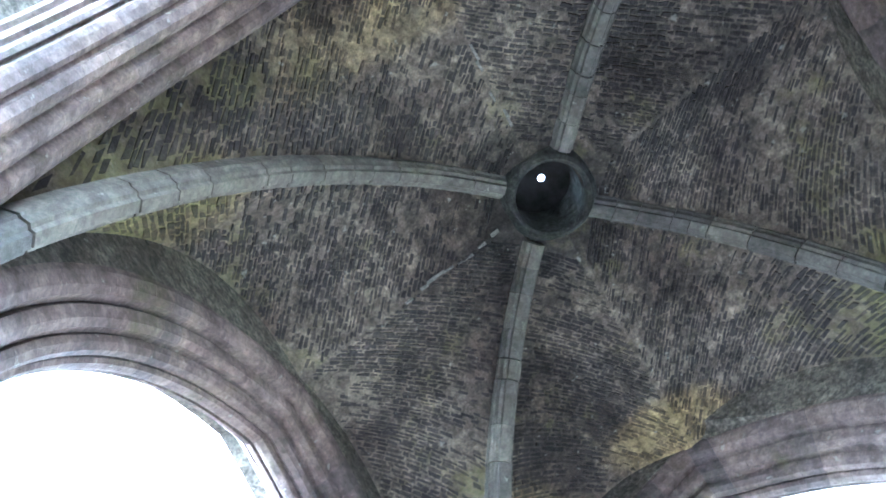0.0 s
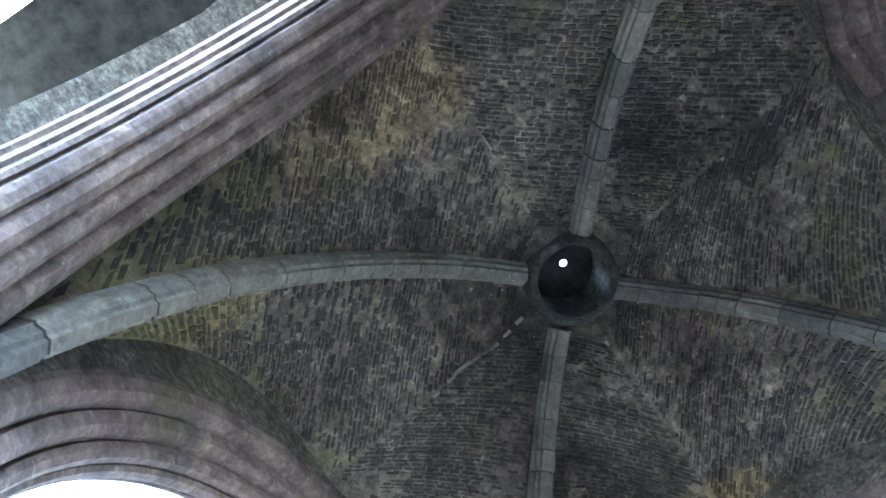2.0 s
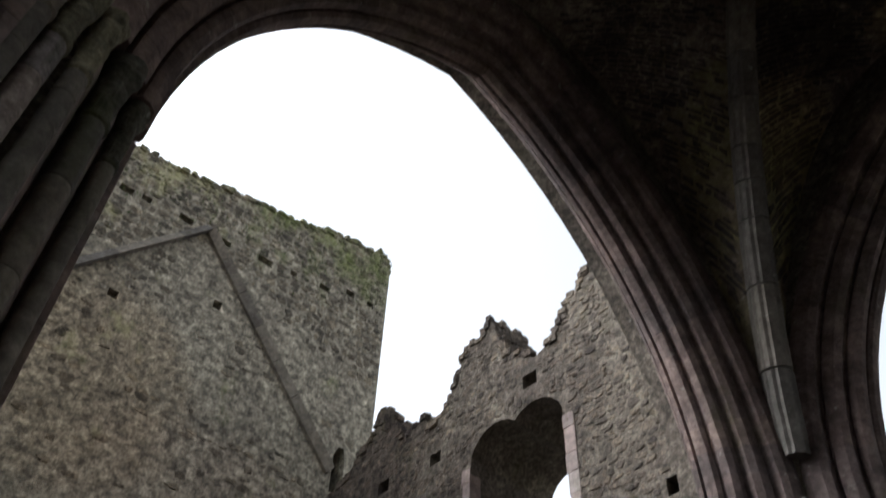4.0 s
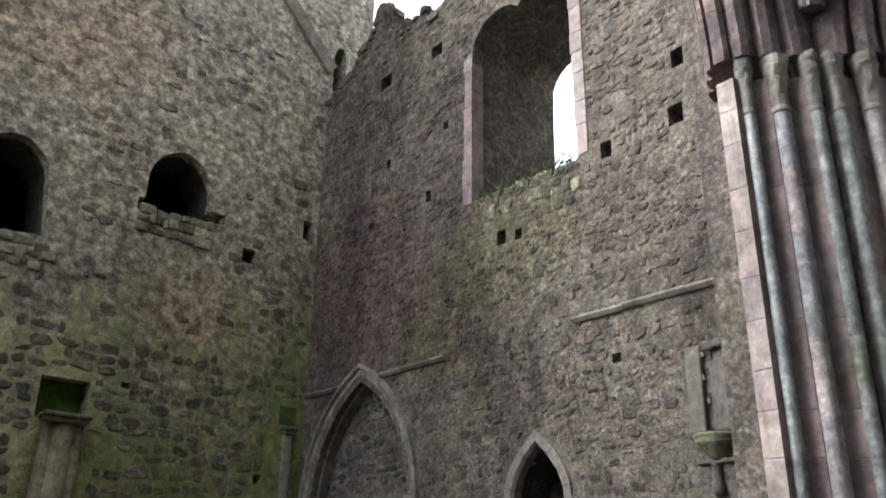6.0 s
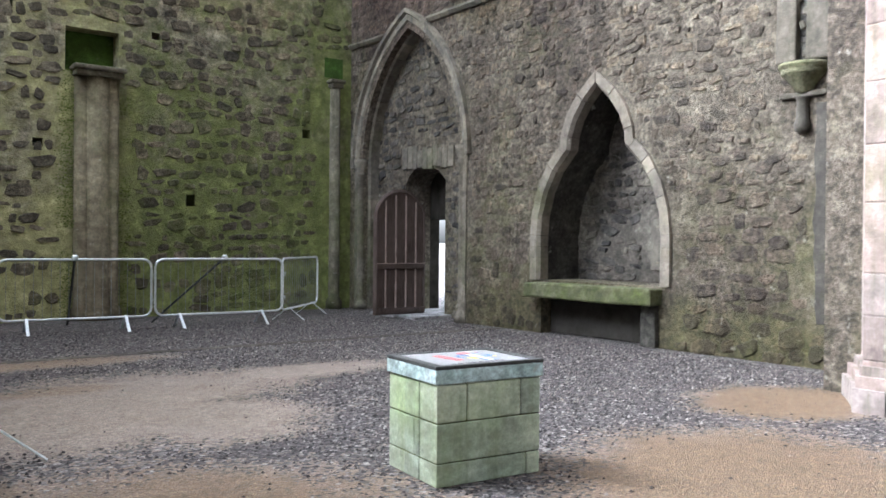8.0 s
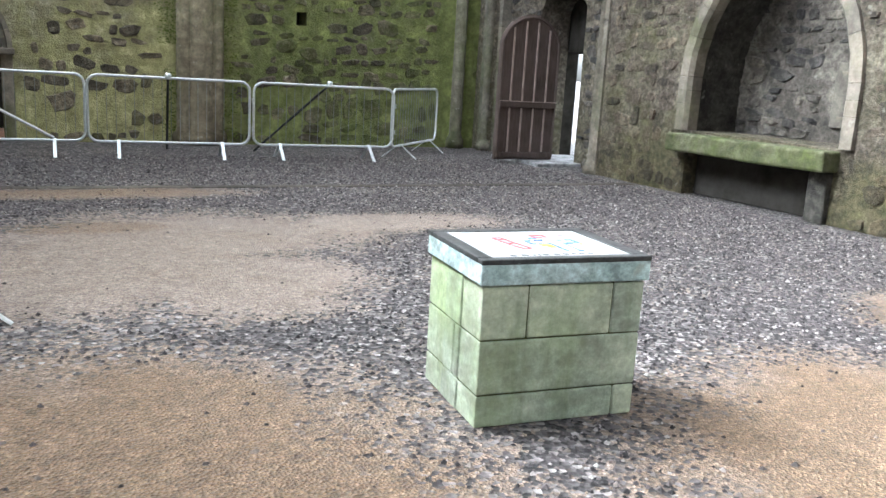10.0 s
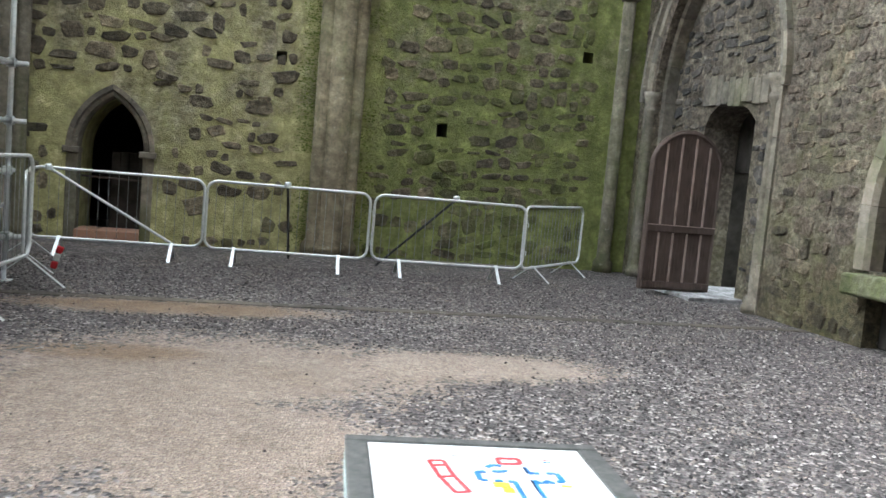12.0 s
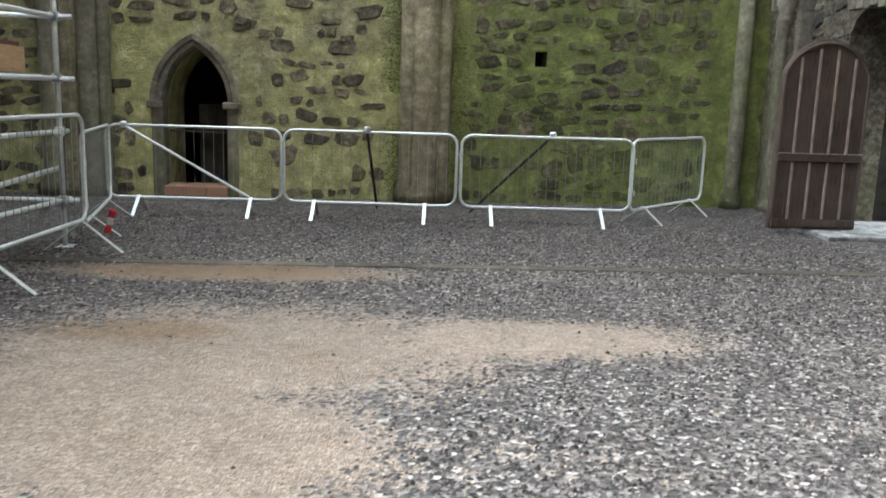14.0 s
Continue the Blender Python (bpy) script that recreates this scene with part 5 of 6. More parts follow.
stay((-5.88, -1.72, 1.1), (-5.75, -0.7, 0.02), IRON, "dark iron stay clamped behind the barrier")
stay((-3.6, -1.82, 1.1), (-4.5, -0.95, 0.02), IRON, "dark iron stay slanting behind the barrier")
stay((-8.82, -1.6, 1.08), (-7.32, -1.66, 0.24), STEEL, "grey steel rod slanting across the barrier")

# ---------------------------------------------------------------- scaffold
scaf = thing("scaffold", "galvanised tube scaffold beside the side wall", "scaffold")
P = [(-8.72, -3.9), (-8.88, -5.3), (-10.3, -3.9), (-10.4, -5.3)]
for x, y in P:
    part("post", tube(bmesh.new(), [(x, y, 0.0), (x, y, 5.2)], 0.025, 10), STEEL, scaf, "", True)
    bm = bmesh.new()
    boxed(bm, (x - 0.075, y - 0.075, 0.0), (x + 0.075, y + 0.075, 0.012), 0.003)
    part("base_plate", bm, STEEL, scaf)
for z in (0.45, 1.1, 1.59, 2.15, 3.4, 4.6):
    for a, c in ((0, 1), (2, 3), (0, 2), (1, 3)):
        if z == 1.1 and (a, c) != (0, 1):
            continue
        p, q = Vector((*P[a], z)), Vector((*P[c], z))
        e = (q - p).normalized() * 0.15
        part("ledger", tube(bmesh.new(), [p - e, q + e], 0.024, 10), STEEL, scaf, "", True)
        for w3 in (p, q):
            bm = bmesh.new()
            boxed(bm, (w3.x - 0.04, w3.y - 0.04, z - 0.045), (w3.x + 0.04, w3.y + 0.04, z + 0.045), 0.012)
            part("coupler", bm, STEEL, scaf)
part("brace", tube(bmesh.new(), [(-8.78, -3.8, 0.75), (-9.0, -6.1, 0.62)], 0.024, 10), STEEL, scaf, "", True)
for i in range(4):
    bm = bmesh.new()
    boxed(bm, (-9.22 - i * 0.34, -5.6, 1.605), (-8.92 - i * 0.34, -3.7, 1.63), 0.004)
    part("board", bm, DULLSTEEL, scaf, "grey scaffold board")
crate = thing("plywood_box", "raw plywood box lying on the scaffold boards", "box")
bm = bmesh.new()
boxed(bm, (-9.400, -5.0, 1.633), (-8.920, -4.1, 1.653), 0.003)
part("bottom", bm, PLY, crate)
for lo, hi in (((-8.945, -5.0, 1.654), (-8.920, -4.1, 1.858)), ((-9.400, -5.0, 1.654), (-9.375, -4.1, 1.858)), ((-9.374, -5.0, 1.654), (-8.946, -4.975, 1.858)), ((-9.374, -4.125, 1.654), (-8.946, -4.1, 1.858))):
    bm = bmesh.new()
    boxed(bm, lo, hi, 0.003)
    part("side", bm, PLY, crate)
beam = thing("rusty_beam", "dark rusty beam above the plywood box", "beam")
bm = bmesh.new()
boxed(bm, (-9.350, -5.05, 1.860), (-9.000, -4.0, 1.908), 0.01)
part("beam", bm, plain("rust_brown", (0.12, 0.05, 0.035), 0.8), beam)
sign = thing("warning_sign", "white warning sign with a yellow triangle and panel", "sign")
sm = pose(-9.05, -5.36, 1.28, 0, 0, 8) @ Matrix.Diagonal((0.66, 1, 0.92, 1))
for nm, lo, hi, mt in (("board", (-0.02, 0, 0), (0.26, 0.008, 0.56), WHITE), ("yellow_panel", (-0.018, -0.003, 0.005), (0.258, 0.0, 0.2), YELLOW)):
    bm = bmesh.new()
    boxed(bm, lo, hi, 0.001, sm)
    part(nm, bm, mt, sign)
for sc, dy, mt in ((1.0, -0.004, BLACKP), (0.82, -0.007, YELLOW)):
    bm = bmesh.new()
    tri = [(0.12 - 0.09 * sc, 0.27 + 0.012 * (1 - sc) * 5), (0.12 + 0.09 * sc, 0.27 + 0.012 * (1 - sc) * 5), (0.12, 0.27 + 0.17 * (0.9 * sc + 0.05))]
    f0 = [bm.verts.new(sm @ Vector((x, dy, z))) for x, z in tri]
    f1 = [bm.verts.new(sm @ Vector((x, dy + 0.003, z))) for x, z in tri]
    bm.faces.new(f0)
    bm.faces.new(f1)
    for k in range(3):
        bm.faces.new((f0[k], f0[(k + 1) % 3], f1[(k + 1) % 3], f1[k]))
    part("triangle", bm, mt, sign)
for i in range(3):
    bm = bmesh.new()
    boxed(bm, (0.02, -0.005, 0.04 + i * 0.05), (0.22 - i * 0.03, -0.003, 0.06 + i * 0.05), 0, sm)
    part("letter_bar", bm, BLACKP, sign)
bm = bmesh.new()
boxed(bm, (0.112, -0.009, 0.32), (0.128, -0.007, 0.38), 0, sm)
part("mark", bm, BLACKP, sign)
tape = thing("barrier_tape", "torn red and white tape on the barrier post", "tape")
for i, mt in enumerate((RED, WHITE, RED)):
    bm = bmesh.new()
    boxed(bm, (-0.03, -0.02, 0), (0.03, 0.02, 0.07), 0.012, pose(-8.17 + i * 0.02, -4.38, 0.22 + i * 0.075, 8 * i, 12, 20 * i))
    part("band", bm, mt, tape)

# ---------------------------------------------------------------- information plinth
pl = thing("information_plinth", "green-stained ashlar block plinth with a tilted plan panel", "plinth")
X0, X1, Y0, Y1 = -6.17, -5.445, -11.21, -10.63
pl.matrix_basis = Matrix.Translation((-5.81, -10.91, 0)) @ Matrix.Rotation(radians(-6), 4, "Z") @ Matrix.Translation((5.82, 10.92, 0))


def ring_course(z0, z1, cutx, cuty, mat):
    """One course: blocks along the two long faces, with end blocks between them."""
    g = 0.003
    xs = [X0] + [X0 + (X1 - X0) * c for c in cutx] + [X1]
    for y0, y1 in ((Y0, Y0 + 0.2), (Y1 - 0.2, Y1)):
        for a, c in zip(xs, xs[1:]):
            bm = bmesh.new()
            boxed(bm, (a + g, y0, z0 + g), (c - g, y1, z1 - g), 0.008)
            part("block", bm, mat, pl)
    ys = [Y0 + 0.2] + [Y0 + (Y1 - Y0) * c for c in cuty] + [Y1 - 0.2]
    for x0, x1 in ((X0, X0 + 0.2), (X1 - 0.2, X1)):
        for a, c in zip(ys, ys[1:]):
            bm = bmesh.new()
            boxed(bm, (x0, a + g, z0 + g), (x1, c - g, z1 - g), 0.008)
            part("block", bm, mat, pl)


ring_course(0.0, 0.135, (0.86,), (), BLOCK)
ring_course(0.135, 0.36, (), (0.45,), BLOCK)
ring_course(0.36, 0.58, (0.28, 0.8), (), BLOCK)
bm = bmesh.new()
boxed(bm, (X0 + 0.1, Y0 + 0.1, 0.0), (X1 - 0.1, Y1 - 0.1, 0.57))
boxed(bm, (X0 + 0.01, Y0 + 0.01, 0.01), (X1 - 0.01, Y1 - 0.01, 0.575))
part("core", bm, MOSSY, pl)
bm = bmesh.new()
boxed(bm, (X0 - 0.012, Y0 - 0.012, 0.582), (X1 + 0.012, Y1 + 0.012, 0.672), 0.008)
part("cap", bm, COPPER, pl, "verdigris-stained cap edge")
for lo, hi in (((X0 - 0.014, Y0 - 0.014, 0.664), (X1 + 0.014, Y0 + 0.035, 0.686)), ((X0 - 0.014, Y1 - 0.035, 0.664), (X1 + 0.014, Y1 + 0.014, 0.686)), ((X0 - 0.014, Y0 + 0.036, 0.664), (X0 + 0.05, Y1 - 0.036, 0.686)), ((X1 - 0.05, Y0 + 0.036, 0.664), (X1 + 0.014, Y1 - 0.036, 0.686))):
    bm = bmesh.new()
    boxed(bm, lo, hi, 0.005)
    part("rim", bm, BRONZE, pl, "dark bronze rim")
bm = bmesh.new()
boxed(bm, (X0 + 0.051, Y0 + 0.036, 0.66), (X1 - 0.051, Y1 - 0.036, 0.681))
panel_top = part("panel", bm, WHITE, pl, "white enamel plan panel")


def ink(name, rects, mat):
    for x, y, w3, h3 in rects:
        bm = bmesh.new()
        boxed(bm, (X0 + x, Y0 + y, 0.6812), (X0 + x + w3, Y0 + y + h3, 0.6825))
        part(name, bm, mat, panel_top)


def stroke(name, mat, width, *runs):
    """Thin printed lines on the panel, each run a chain of points."""
    for run in runs:
        bm = bmesh.new()
        for (x0, y0), (x1, y1) in zip(run, run[1:]):
            ln, an = math.hypot(x1 - x0, y1 - y0), math.atan2(y1 - y0, x1 - x0)
            boxed(bm, (0, -width / 2, 0.6812), (ln, width / 2, 0.6825), 0, Matrix.Translation((X0 + x0, Y0 + y0, 0)) @ Matrix.Rotation(an, 4, "Z"))
        part(name, bm, mat, panel_top)


stroke("plan_tower", RED, 0.012, ((0.214, 0.41), (0.254, 0.415), (0.27, 0.3), (0.23, 0.292), (0.214, 0.41)), ((0.23, 0.292), (0.258, 0.188), (0.295, 0.197), (0.27, 0.3)), ((0.219, 0.375), (0.259, 0.38)))
stroke("plan_red", RED, 0.014, ((0.413, 0.45), (0.475, 0.451), (0.472, 0.41), (0.415, 0.407), (0.413, 0.45)))
stroke("plan_blue", BLUE, 0.015, ((0.38, 0.345), (0.416, 0.347), (0.418, 0.36)), ((0.336, 0.339), (0.36, 0.341)), ((0.336, 0.339), (0.337, 0.28), (0.355, 0.279)), ((0.375, 0.278), (0.395, 0.277)), ((0.41, 0.276), (0.428, 0.275), (0.431, 0.133)), ((0.477, 0.385), (0.479, 0.342), (0.51, 0.343)), ((0.53, 0.345), (0.56, 0.347), (0.564, 0.288), (0.545, 0.286)), ((0.51, 0.27), (0.512, 0.285), (0.528, 0.285), (0.53, 0.27)), ((0.47, 0.284), (0.492, 0.282), (0.494, 0.265)), ((0.479, 0.28), (0.483, 0.137), (0.507, 0.138)), ((0.37, 0.375), (0.39, 0.395), (0.415, 0.39)))
ink("plan_nave", [(0.434, 0.135, 0.044, 0.255)], plain("pale_grey_tint", (0.5, 0.5, 0.52), 0.3))
ink("plan_yellow", [(0.365, 0.235, 0.045, 0.03), (0.385, 0.2, 0.03, 0.03), (0.55, 0.25, 0.028, 0.012)], YELLOW)
ink("plan_key", [(0.285, 0.458, 0.025, 0.003), (0.315, 0.46, 0.025, 0.003), (0.345, 0.462, 0.025, 0.003), (0.287, 0.448, 0.07, 0.003)], PALE)
ink("plan_key", [(0.545, 0.446, 0.02, 0.005)], RED)
ink("plan_key", [(0.545, 0.43, 0.02, 0.005)], BLUE)
rng = random.Random(2)
bars = []
x = 0.14
while x < 0.53:
    w3 = rng.uniform(0.012, 0.045)
    bars.append((x, 0.062 + 0.02 * (x - 0.14), w3 * 0.6, 0.022))
    x += w3 + 0.008
ink("letter_bar", bars, BLACKP)

# ---------------------------------------------------------------- loose gravel
rng = np.random.RandomState(4)
N = 80000
px, py = rng.uniform(-9.0, -0.3, N), rng.uniform(-12.6, -1.6, N)
far = rng.uniform(0, 1, N) < np.clip(1.25 + (-py - 11) * 0.1, 0.35, 1)
ok = np.ones(N, bool)
for cx, cy, rx, ry in DIRT:
    ok &= ~((((px - cx) / rx) ** 2 + ((py - cy) / ry) ** 2 < rng.uniform(0.35, 1.15, N)) & (rng.uniform(0, 1, N) < 0.985))
ok &= ~((px > X0 - 0.02) & (px < X1 + 0.02) & (py > Y0 - 0.02) & (py < Y1 + 0.02))
ok &= far & ~((px > -0.7) & (py > -2.9)) & ~((np.abs(py + 4.53 + 0.012 * (px + 8.9)) < 0.08) & (rng.uniform(0, 1, N) < 0.9))
px, py = px[ok], py[ok]
N = len(px)
sz = rng.uniform(0.006, 0.017, N)
tpl = np.array([(1, 0, 0), (0, 1, 0), (-1, 0, 0), (0, -1, 0), (0, 0, 0.75), (0.1, 0.1, -0.4)])
tri = np.array([(0, 1, 4), (1, 2, 4), (2, 3, 4), (3, 0, 4), (1, 0, 5), (2, 1, 5), (3, 2, 5), (0, 3, 5)])
ang = rng.uniform(0, 6.28, N)
vv = tpl[None] * sz[:, None, None] * rng.uniform(0.65, 1.35, (N, 6, 3))
ca, sa = np.cos(ang)[:, None], np.sin(ang)[:, None]
X = vv[:, :, 0] * ca - vv[:, :, 1] * sa + px[:, None]
Y = vv[:, :, 0] * sa + vv[:, :, 1] * ca + py[:, None]
Z = vv[:, :, 2] + sz[:, None] * 0.3
verts = np.stack([X, Y, Z], -1).reshape(-1, 3)
faces = (tri[None] + np.arange(N)[:, None, None] * 6).reshape(-1, 3)
me = bpy.data.meshes.new("gravel")
me.from_pydata(verts.tolist(), [], faces.tolist())
PEBBLE, nt, b = mat_nodes("gravel_stones", 0.75)
ge = nt.nodes.new("ShaderNodeNewGeometry")
nt.links.new(mix(nt, 1.0, ramp(nt, ge.outputs["Random Per Island"], [(0.0, (0.016, 0.014, 0.015)), (0.4, (0.06, 0.052, 0.053)), (0.72, (0.115, 0.1, 0.099)), (0.9, (0.185, 0.156, 0.142)), (1.0, (0.38, 0.355, 0.34))]), ramp(nt, pos_noise(nt, 60, 3), [(0.3, 0.8), (0.7, 1.15)]), "MULTIPLY"), b.inputs["Base Color"])
me.materials.append(PEBBLE)
tagged(new("gravel", me), "loose grey and purple gravel stones", "gravel", "", "stuff")

# ---------------------------------------------------------------- moss and grass on the broken wall tops
GRASS, nt, b = mat_nodes("short_moss_and_grass", 0.9)
ge = nt.nodes.new("ShaderNodeNewGeometry")
nt.links.new(ramp(nt, ge.outputs["Random Per Island"], [(0.0, (0.025, 0.04, 0.012)), (0.6, (0.06, 0.09, 0.025)), (1.0, (0.13, 0.14, 0.05))]), b.inputs["Base Color"])
rg2 = random.Random(9)
verts, faces = [], []


def tuft(p, h, n):
    for _ in range(n):
        a = rg2.uniform(0, 6.28)
        q = p + Vector((rg2.uniform(-0.12, 0.12), rg2.uniform(-0.1, 0.1), -0.03))
        lean2 = Vector((rg2.uniform(-0.5, 0.5), rg2.uniform(-0.7, 0.3), 1)) * h * rg2.uniform(0.5, 1.1)
        s2 = Vector((math.cos(a), math.sin(a), 0)) * 0.02
        o = len(verts)
        verts.extend([q - s2, q + s2, q + lean2])
        faces.append((o, o + 1, o + 2))


tops = densify(L_TOP, 0.12)
for u, z in tops:
    if u > -8.7:
        for d in (0.02, 0.25, 0.6):
            tuft(on_l(u, z, d), 0.13, 5)
for i in range(220):
    u = rg2.uniform(-8.5, 1.2)
    z = 21.9 + u * 0.2 - abs(rg2.gauss(0, 0.9))
    tuft(on_l(u, z, -0.02), 0.09, 4)
for i in range(200):
    tuft(on_r(rg2.uniform(5.15, 7.6), 8.45 + rg2.uniform(-0.3, 0.05), rg2.uniform(-0.06, 0.2)), 0.07, 4)
ob = link_mesh("grass", verts, faces, GRASS)
tagged(ob, "short moss and grass tufts on the wall tops", "grass", "", "stuff")
MOSS, nt, b = mat_nodes("bright_cushion_moss", 0.95)
ge = nt.nodes.new("ShaderNodeNewGeometry")
nt.links.new(ramp(nt, ge.outputs["Random Per Island"], [(0.0, (0.07, 0.1, 0.02)), (0.6, (0.14, 0.19, 0.035)), (1.0, (0.24, 0.28, 0.07))]), b.inputs["Base Color"])
verts, faces = [], []
for cx, wide, top, count in ((-5.53, 0.05, 4.3, 1500), (-4.6, 0.035, 3.9, 700)):
    for i in range(count):
        z = rg2.uniform(0.1, top)
        if noise.noise(Vector((cx, 0, z * 1.3))) > -0.25:
            tuft(on_l(cx + rg2.gauss(0, wide) + 0.03 * math.sin(z * 2), z, rg2.uniform(-0.012, 0.02)), 0.02, 3)
tagged(link_mesh("moss", verts, faces, MOSS), "bright green moss strips beside the wall column", "moss", "", "stuff")

# ---------------------------------------------------------------- broken stones along the wall heads
def wall_head(line, place, thick, mat, parent, seed, size):
    rh = random.Random(seed)
    verts, faces = [], []
    for u, z in densify(line, size * 0.8):
        for d in np.arange(0.05, thick, size):
            if rh.random() < 0.8:
                a, c, e = (rh.uniform(0.45, 0.8) * size for _ in range(3))
                o = len(verts)
                mid = place(u + rh.uniform(-0.05, 0.05), z + rh.uniform(-0.12, 0.05), d)
                for q in [(i, j, k) for i in (-1, 1) for j in (-1, 1) for k in (-1, 1)]:
                    verts.append(mid + Vector((q[0] * a * rh.uniform(0.7, 1.1), q[1] * c * rh.uniform(0.7, 1.1), q[2] * e * rh.uniform(0.6, 1.0))))
                faces += [tuple(o + k for k in f) for f in ((0, 1, 3, 2), (4, 6, 7, 5), (0, 4, 5, 1), (2, 3, 7, 6), (0, 2, 6, 4), (1, 5, 7, 3))]
    ob = link_mesh("rubble_head", verts, faces, mat, parent)
    ob["kind"] = "stuff"


wall_head(R_TOP, on_r, 1.3, STONE_R, wall_r, 61, 0.16)
wall_head(L_TOP[:-1], on_l, 1.2, STONE_L, wall_l, 62, 0.17)

# ---------------------------------------------------------------- web stones of the vault, one joined mesh of the ceiling
rv = random.Random(31)
verts, faces = [], []


def web_point(x, y, off):
    e = 0.03
    z = vault_z(x, y)
    n = Vector((-(vault_z(x + e, y) - z) / e, -(vault_z(x, y + e) - z) / e, 1.0))
    n.x, n.y = max(-4, min(4, n.x)), max(-4, min(4, n.y))
    n.normalize()
    return skew(Vector((CX + x, CY + y, z)) - n * off)


for sx, sy in ((-1, 1), (1, 1), (1, -1), (-1, -1)):
    for half in (-1, 1):
        rx, ry = sx / math.sqrt(2), sy / math.sqrt(2)
        nx, ny = (-ry * half * sx * sy, rx * half * sx * sy)
        a = 0.9
        while a < 6.75:
            w2 = rv.uniform(0.04, 0.085)
            b2 = 0.16 + rv.uniform(0, 0.15)
            end = min(a - 0.03, IN * math.sqrt(2) - a - w2 - 0.02)
            while b2 < end - 0.05:
                ln = min(rv.uniform(0.07, 0.24), end - b2)
                pts = [(a, b2), (a + w2 * 0.62, b2), (a + w2 * 0.62, b2 + ln), (a, b2 + ln)]
                xy = [(p * rx + q * nx, p * ry + q * ny) for p, q in pts]
                patch = noise.noise(Vector((xy[0][0] * 0.7, xy[0][1] * 0.7, 3.0))) + 0.5 * noise.noise(Vector((xy[0][0] * 2.3, xy[0][1] * 2.3, 8.0)))
                if rv.random() < 0.8 + patch * 1.1:
                    off = rv.uniform(0.004, 0.03)
                    j = [(x + rv.uniform(-0.014, 0.014), y + rv.uniform(-0.014, 0.014)) for x, y in xy]
                    o = len(verts)
                    verts += [web_point(x, y, -0.01) for x, y in j] + [web_point(x, y, off * rv.uniform(0.6, 1.3)) for x, y in j]
                    faces += [(o + 4, o + 5, o + 6, o + 7)] + [(o + k, o + (k + 1) % 4, o + 4 + (k + 1) % 4, o + 4 + k) for k in range(4)]
                b2 += ln + rv.uniform(0.01, 0.05)
            a += w2
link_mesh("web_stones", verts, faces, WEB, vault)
SEAM = masonry("pale_ridge_mortar", (0.16, 0.145, 0.13), (0.25, 0.23, 0.205), (0.36, 0.335, 0.3), moss_all=0.15, stain=0.5, per_piece=False, relief=0.03)
rv = random.Random(33)
for ax, ay in ((0, 1), (-1, 0)):
    verts, faces = [], []
    q = 1.0
    while q < 3.0:
        ln = rv.uniform(0.08, 0.2)
        if rv.random() < 0.7:
            o = len(verts)
            for along, side in ((q, -1), (q + ln, -1), (q + ln, 1), (q, 1)):
                w2 = side * rv.uniform(0.008, 0.03) + 0.03 * math.sin(q * 5)
                for off in (0.0, rv.uniform(0.03, 0.05)):
                    verts.append(web_point(ax * along + ay * w2, ay * along + ax * w2, off))
            faces += [tuple(o + k for k in f) for f in ((1, 3, 5, 7), (0, 2, 3, 1), (2, 4, 5, 3), (4, 6, 7, 5), (6, 0, 1, 7))]
        q += ln
    link_mesh("ridge_seam", verts, faces, SEAM, vault)

# ---------------------------------------------------------------- rubble of the walls
def keeper(outer, holes, extra):
    """Whether a stone lies clear of the openings and inside the wall's outline."""
    boxes = [(min(u for u, z in h), max(u for u, z in h), min(z for u, z in h), max(z for u, z in h), h) for h in holes]

    def keep(u, z, hw, hh):
        for a, c in ((-1, -1), (1, -1), (1, 1), (-1, 1), (0, 0)):
            p, q = u + a * hw, z + c * hh
            if not inside(outer, p, q):
                return False
            for lo, hi, zl, zh, h in boxes:
                if lo <= p <= hi and zl <= q <= zh and inside(h, p, q):
                    return False
        for lo, hi, zl, zh in extra:
            if lo < u + hw and u - hw < hi and zl < z + hh and z - hh < zh:
                return False
        return True
    return keep


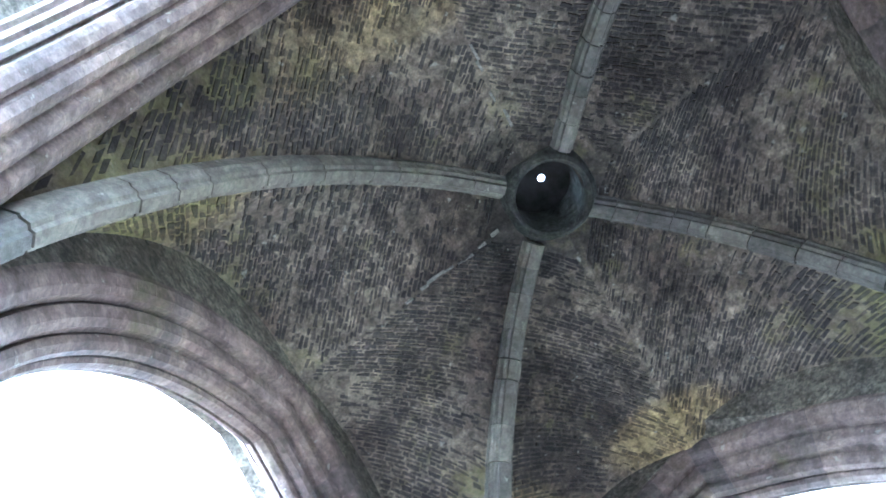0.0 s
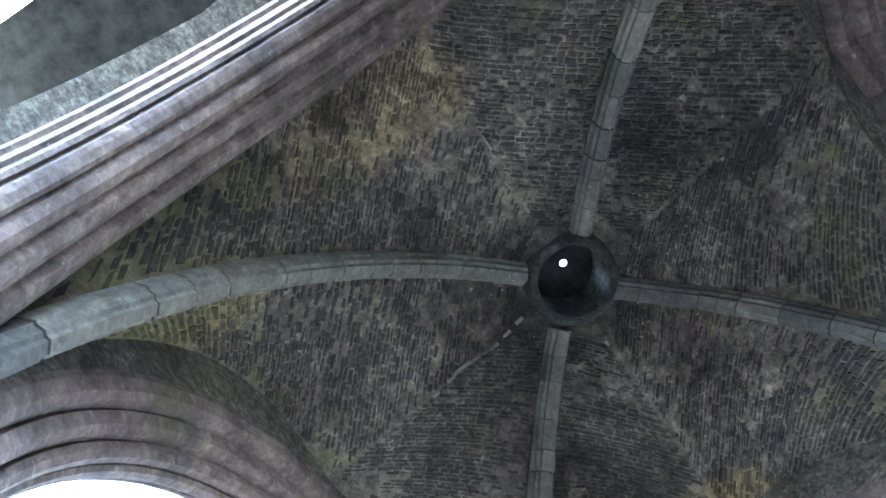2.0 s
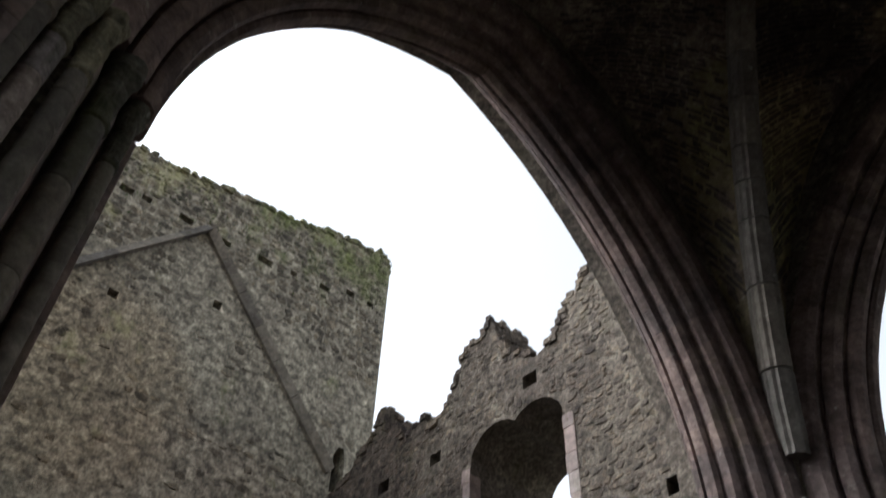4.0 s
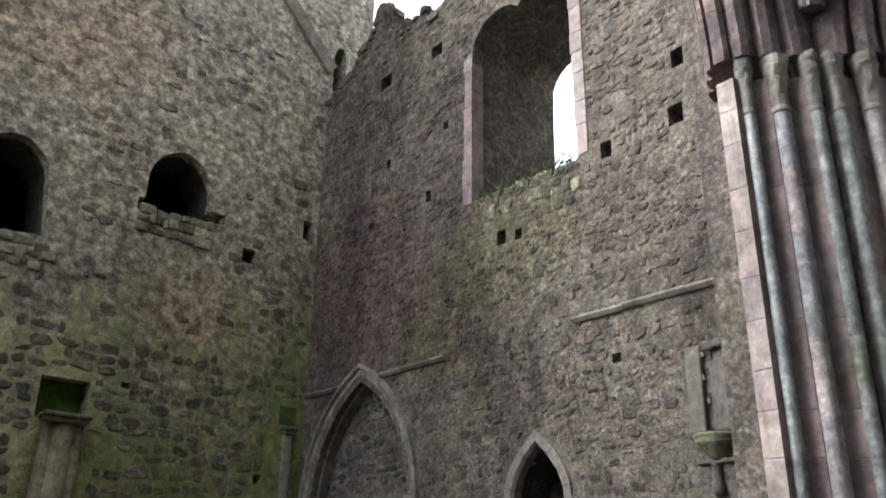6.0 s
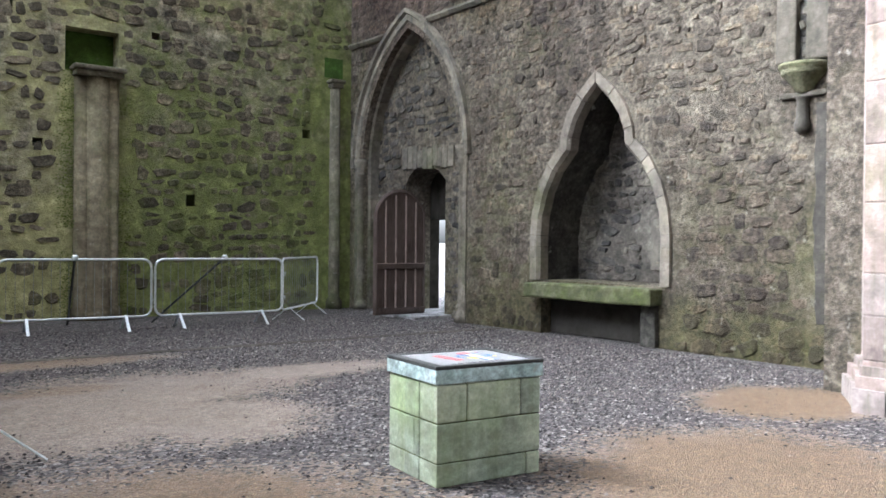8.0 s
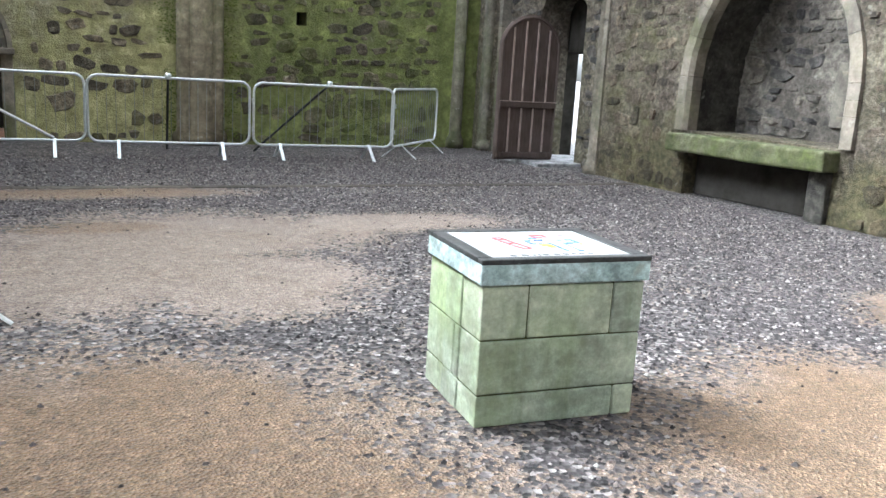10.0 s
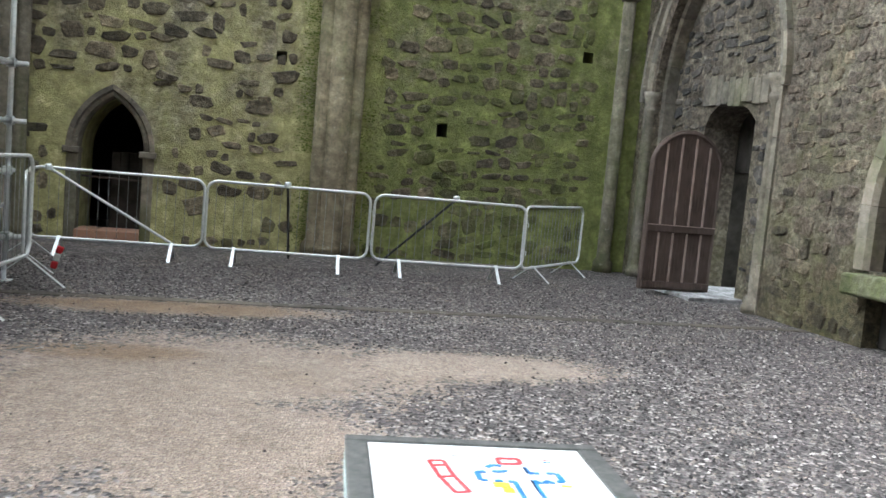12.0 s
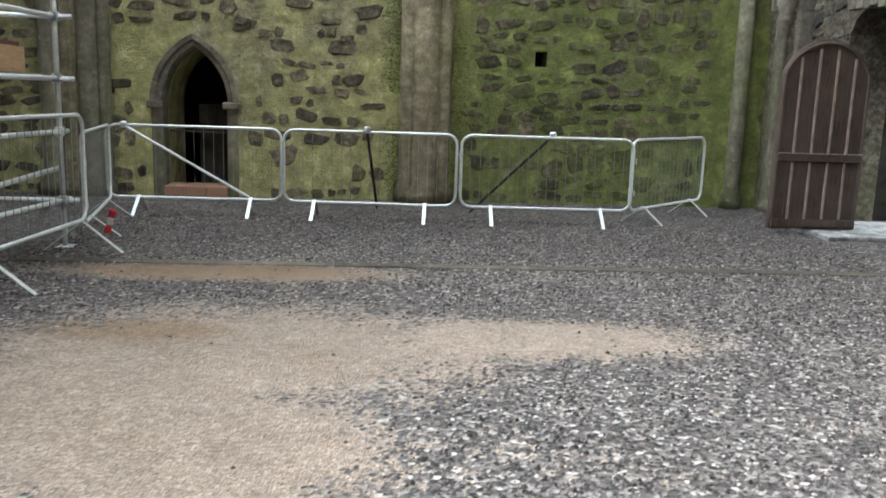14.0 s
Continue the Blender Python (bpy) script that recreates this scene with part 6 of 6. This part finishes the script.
grown_door = [(-0.15, -0.2)] + pointed(1.8, 1.58, 2.9, 5.4, 14, 0.3) + [(3.75, -0.2)]
grown_tomb = offset_pairs(ogee(), 0.16) + [(8.0, 0.55), (5.2, 0.55)]
flat_r = [WIN_F, grown_door, grown_tomb, UNDER] + [rect(*h) for h in R_HOLES]
keep_r = keeper(outer_r, flat_r, [(5.1, 8.0, 0.5, 0.85), (9.4, 10.2, 2.6, 4.65), (9.88, 10.28, 0.45, 3.0)])
lay_stones(courses(-0.2, 10.9, 0.0, 2.0, keep_r, 5, (0.13, 0.27), (0.12, 0.4), lambda u, z: 0.96) + courses(-0.2, 10.9, 2.02, 15.4, keep_r, 3, (0.08, 0.21), (0.08, 0.3), lambda u, z: 0.9), on_r, 0.016, STONE_R, wall_r, lambda u, z: 3.7 < u < 10.6 and z < 3.4)
flat_l = [UPW1, UPW2, L_DOOR, SLIT, CAP_NICHE] + [rect(*h) for h in L_HOLES]
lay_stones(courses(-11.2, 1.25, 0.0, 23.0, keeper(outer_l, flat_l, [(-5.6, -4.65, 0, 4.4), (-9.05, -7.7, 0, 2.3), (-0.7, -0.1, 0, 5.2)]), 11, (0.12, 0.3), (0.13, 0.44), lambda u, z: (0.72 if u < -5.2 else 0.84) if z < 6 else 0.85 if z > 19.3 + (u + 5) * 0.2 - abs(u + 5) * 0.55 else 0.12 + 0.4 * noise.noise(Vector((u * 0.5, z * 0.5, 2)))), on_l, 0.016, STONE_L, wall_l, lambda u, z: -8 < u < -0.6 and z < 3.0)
lay_stones(courses(0.15, 3.45, 0.0, 5.6, keeper(panel_outer, [DOORWAY], [(1.05, 2.7, 2.7, 3.25)]), 21, (0.1, 0.2), (0.12, 0.36)), lambda u, z, d: on_r(u, z, d + 0.4), 0.022, STONE_D, panel, lambda u, z: False)
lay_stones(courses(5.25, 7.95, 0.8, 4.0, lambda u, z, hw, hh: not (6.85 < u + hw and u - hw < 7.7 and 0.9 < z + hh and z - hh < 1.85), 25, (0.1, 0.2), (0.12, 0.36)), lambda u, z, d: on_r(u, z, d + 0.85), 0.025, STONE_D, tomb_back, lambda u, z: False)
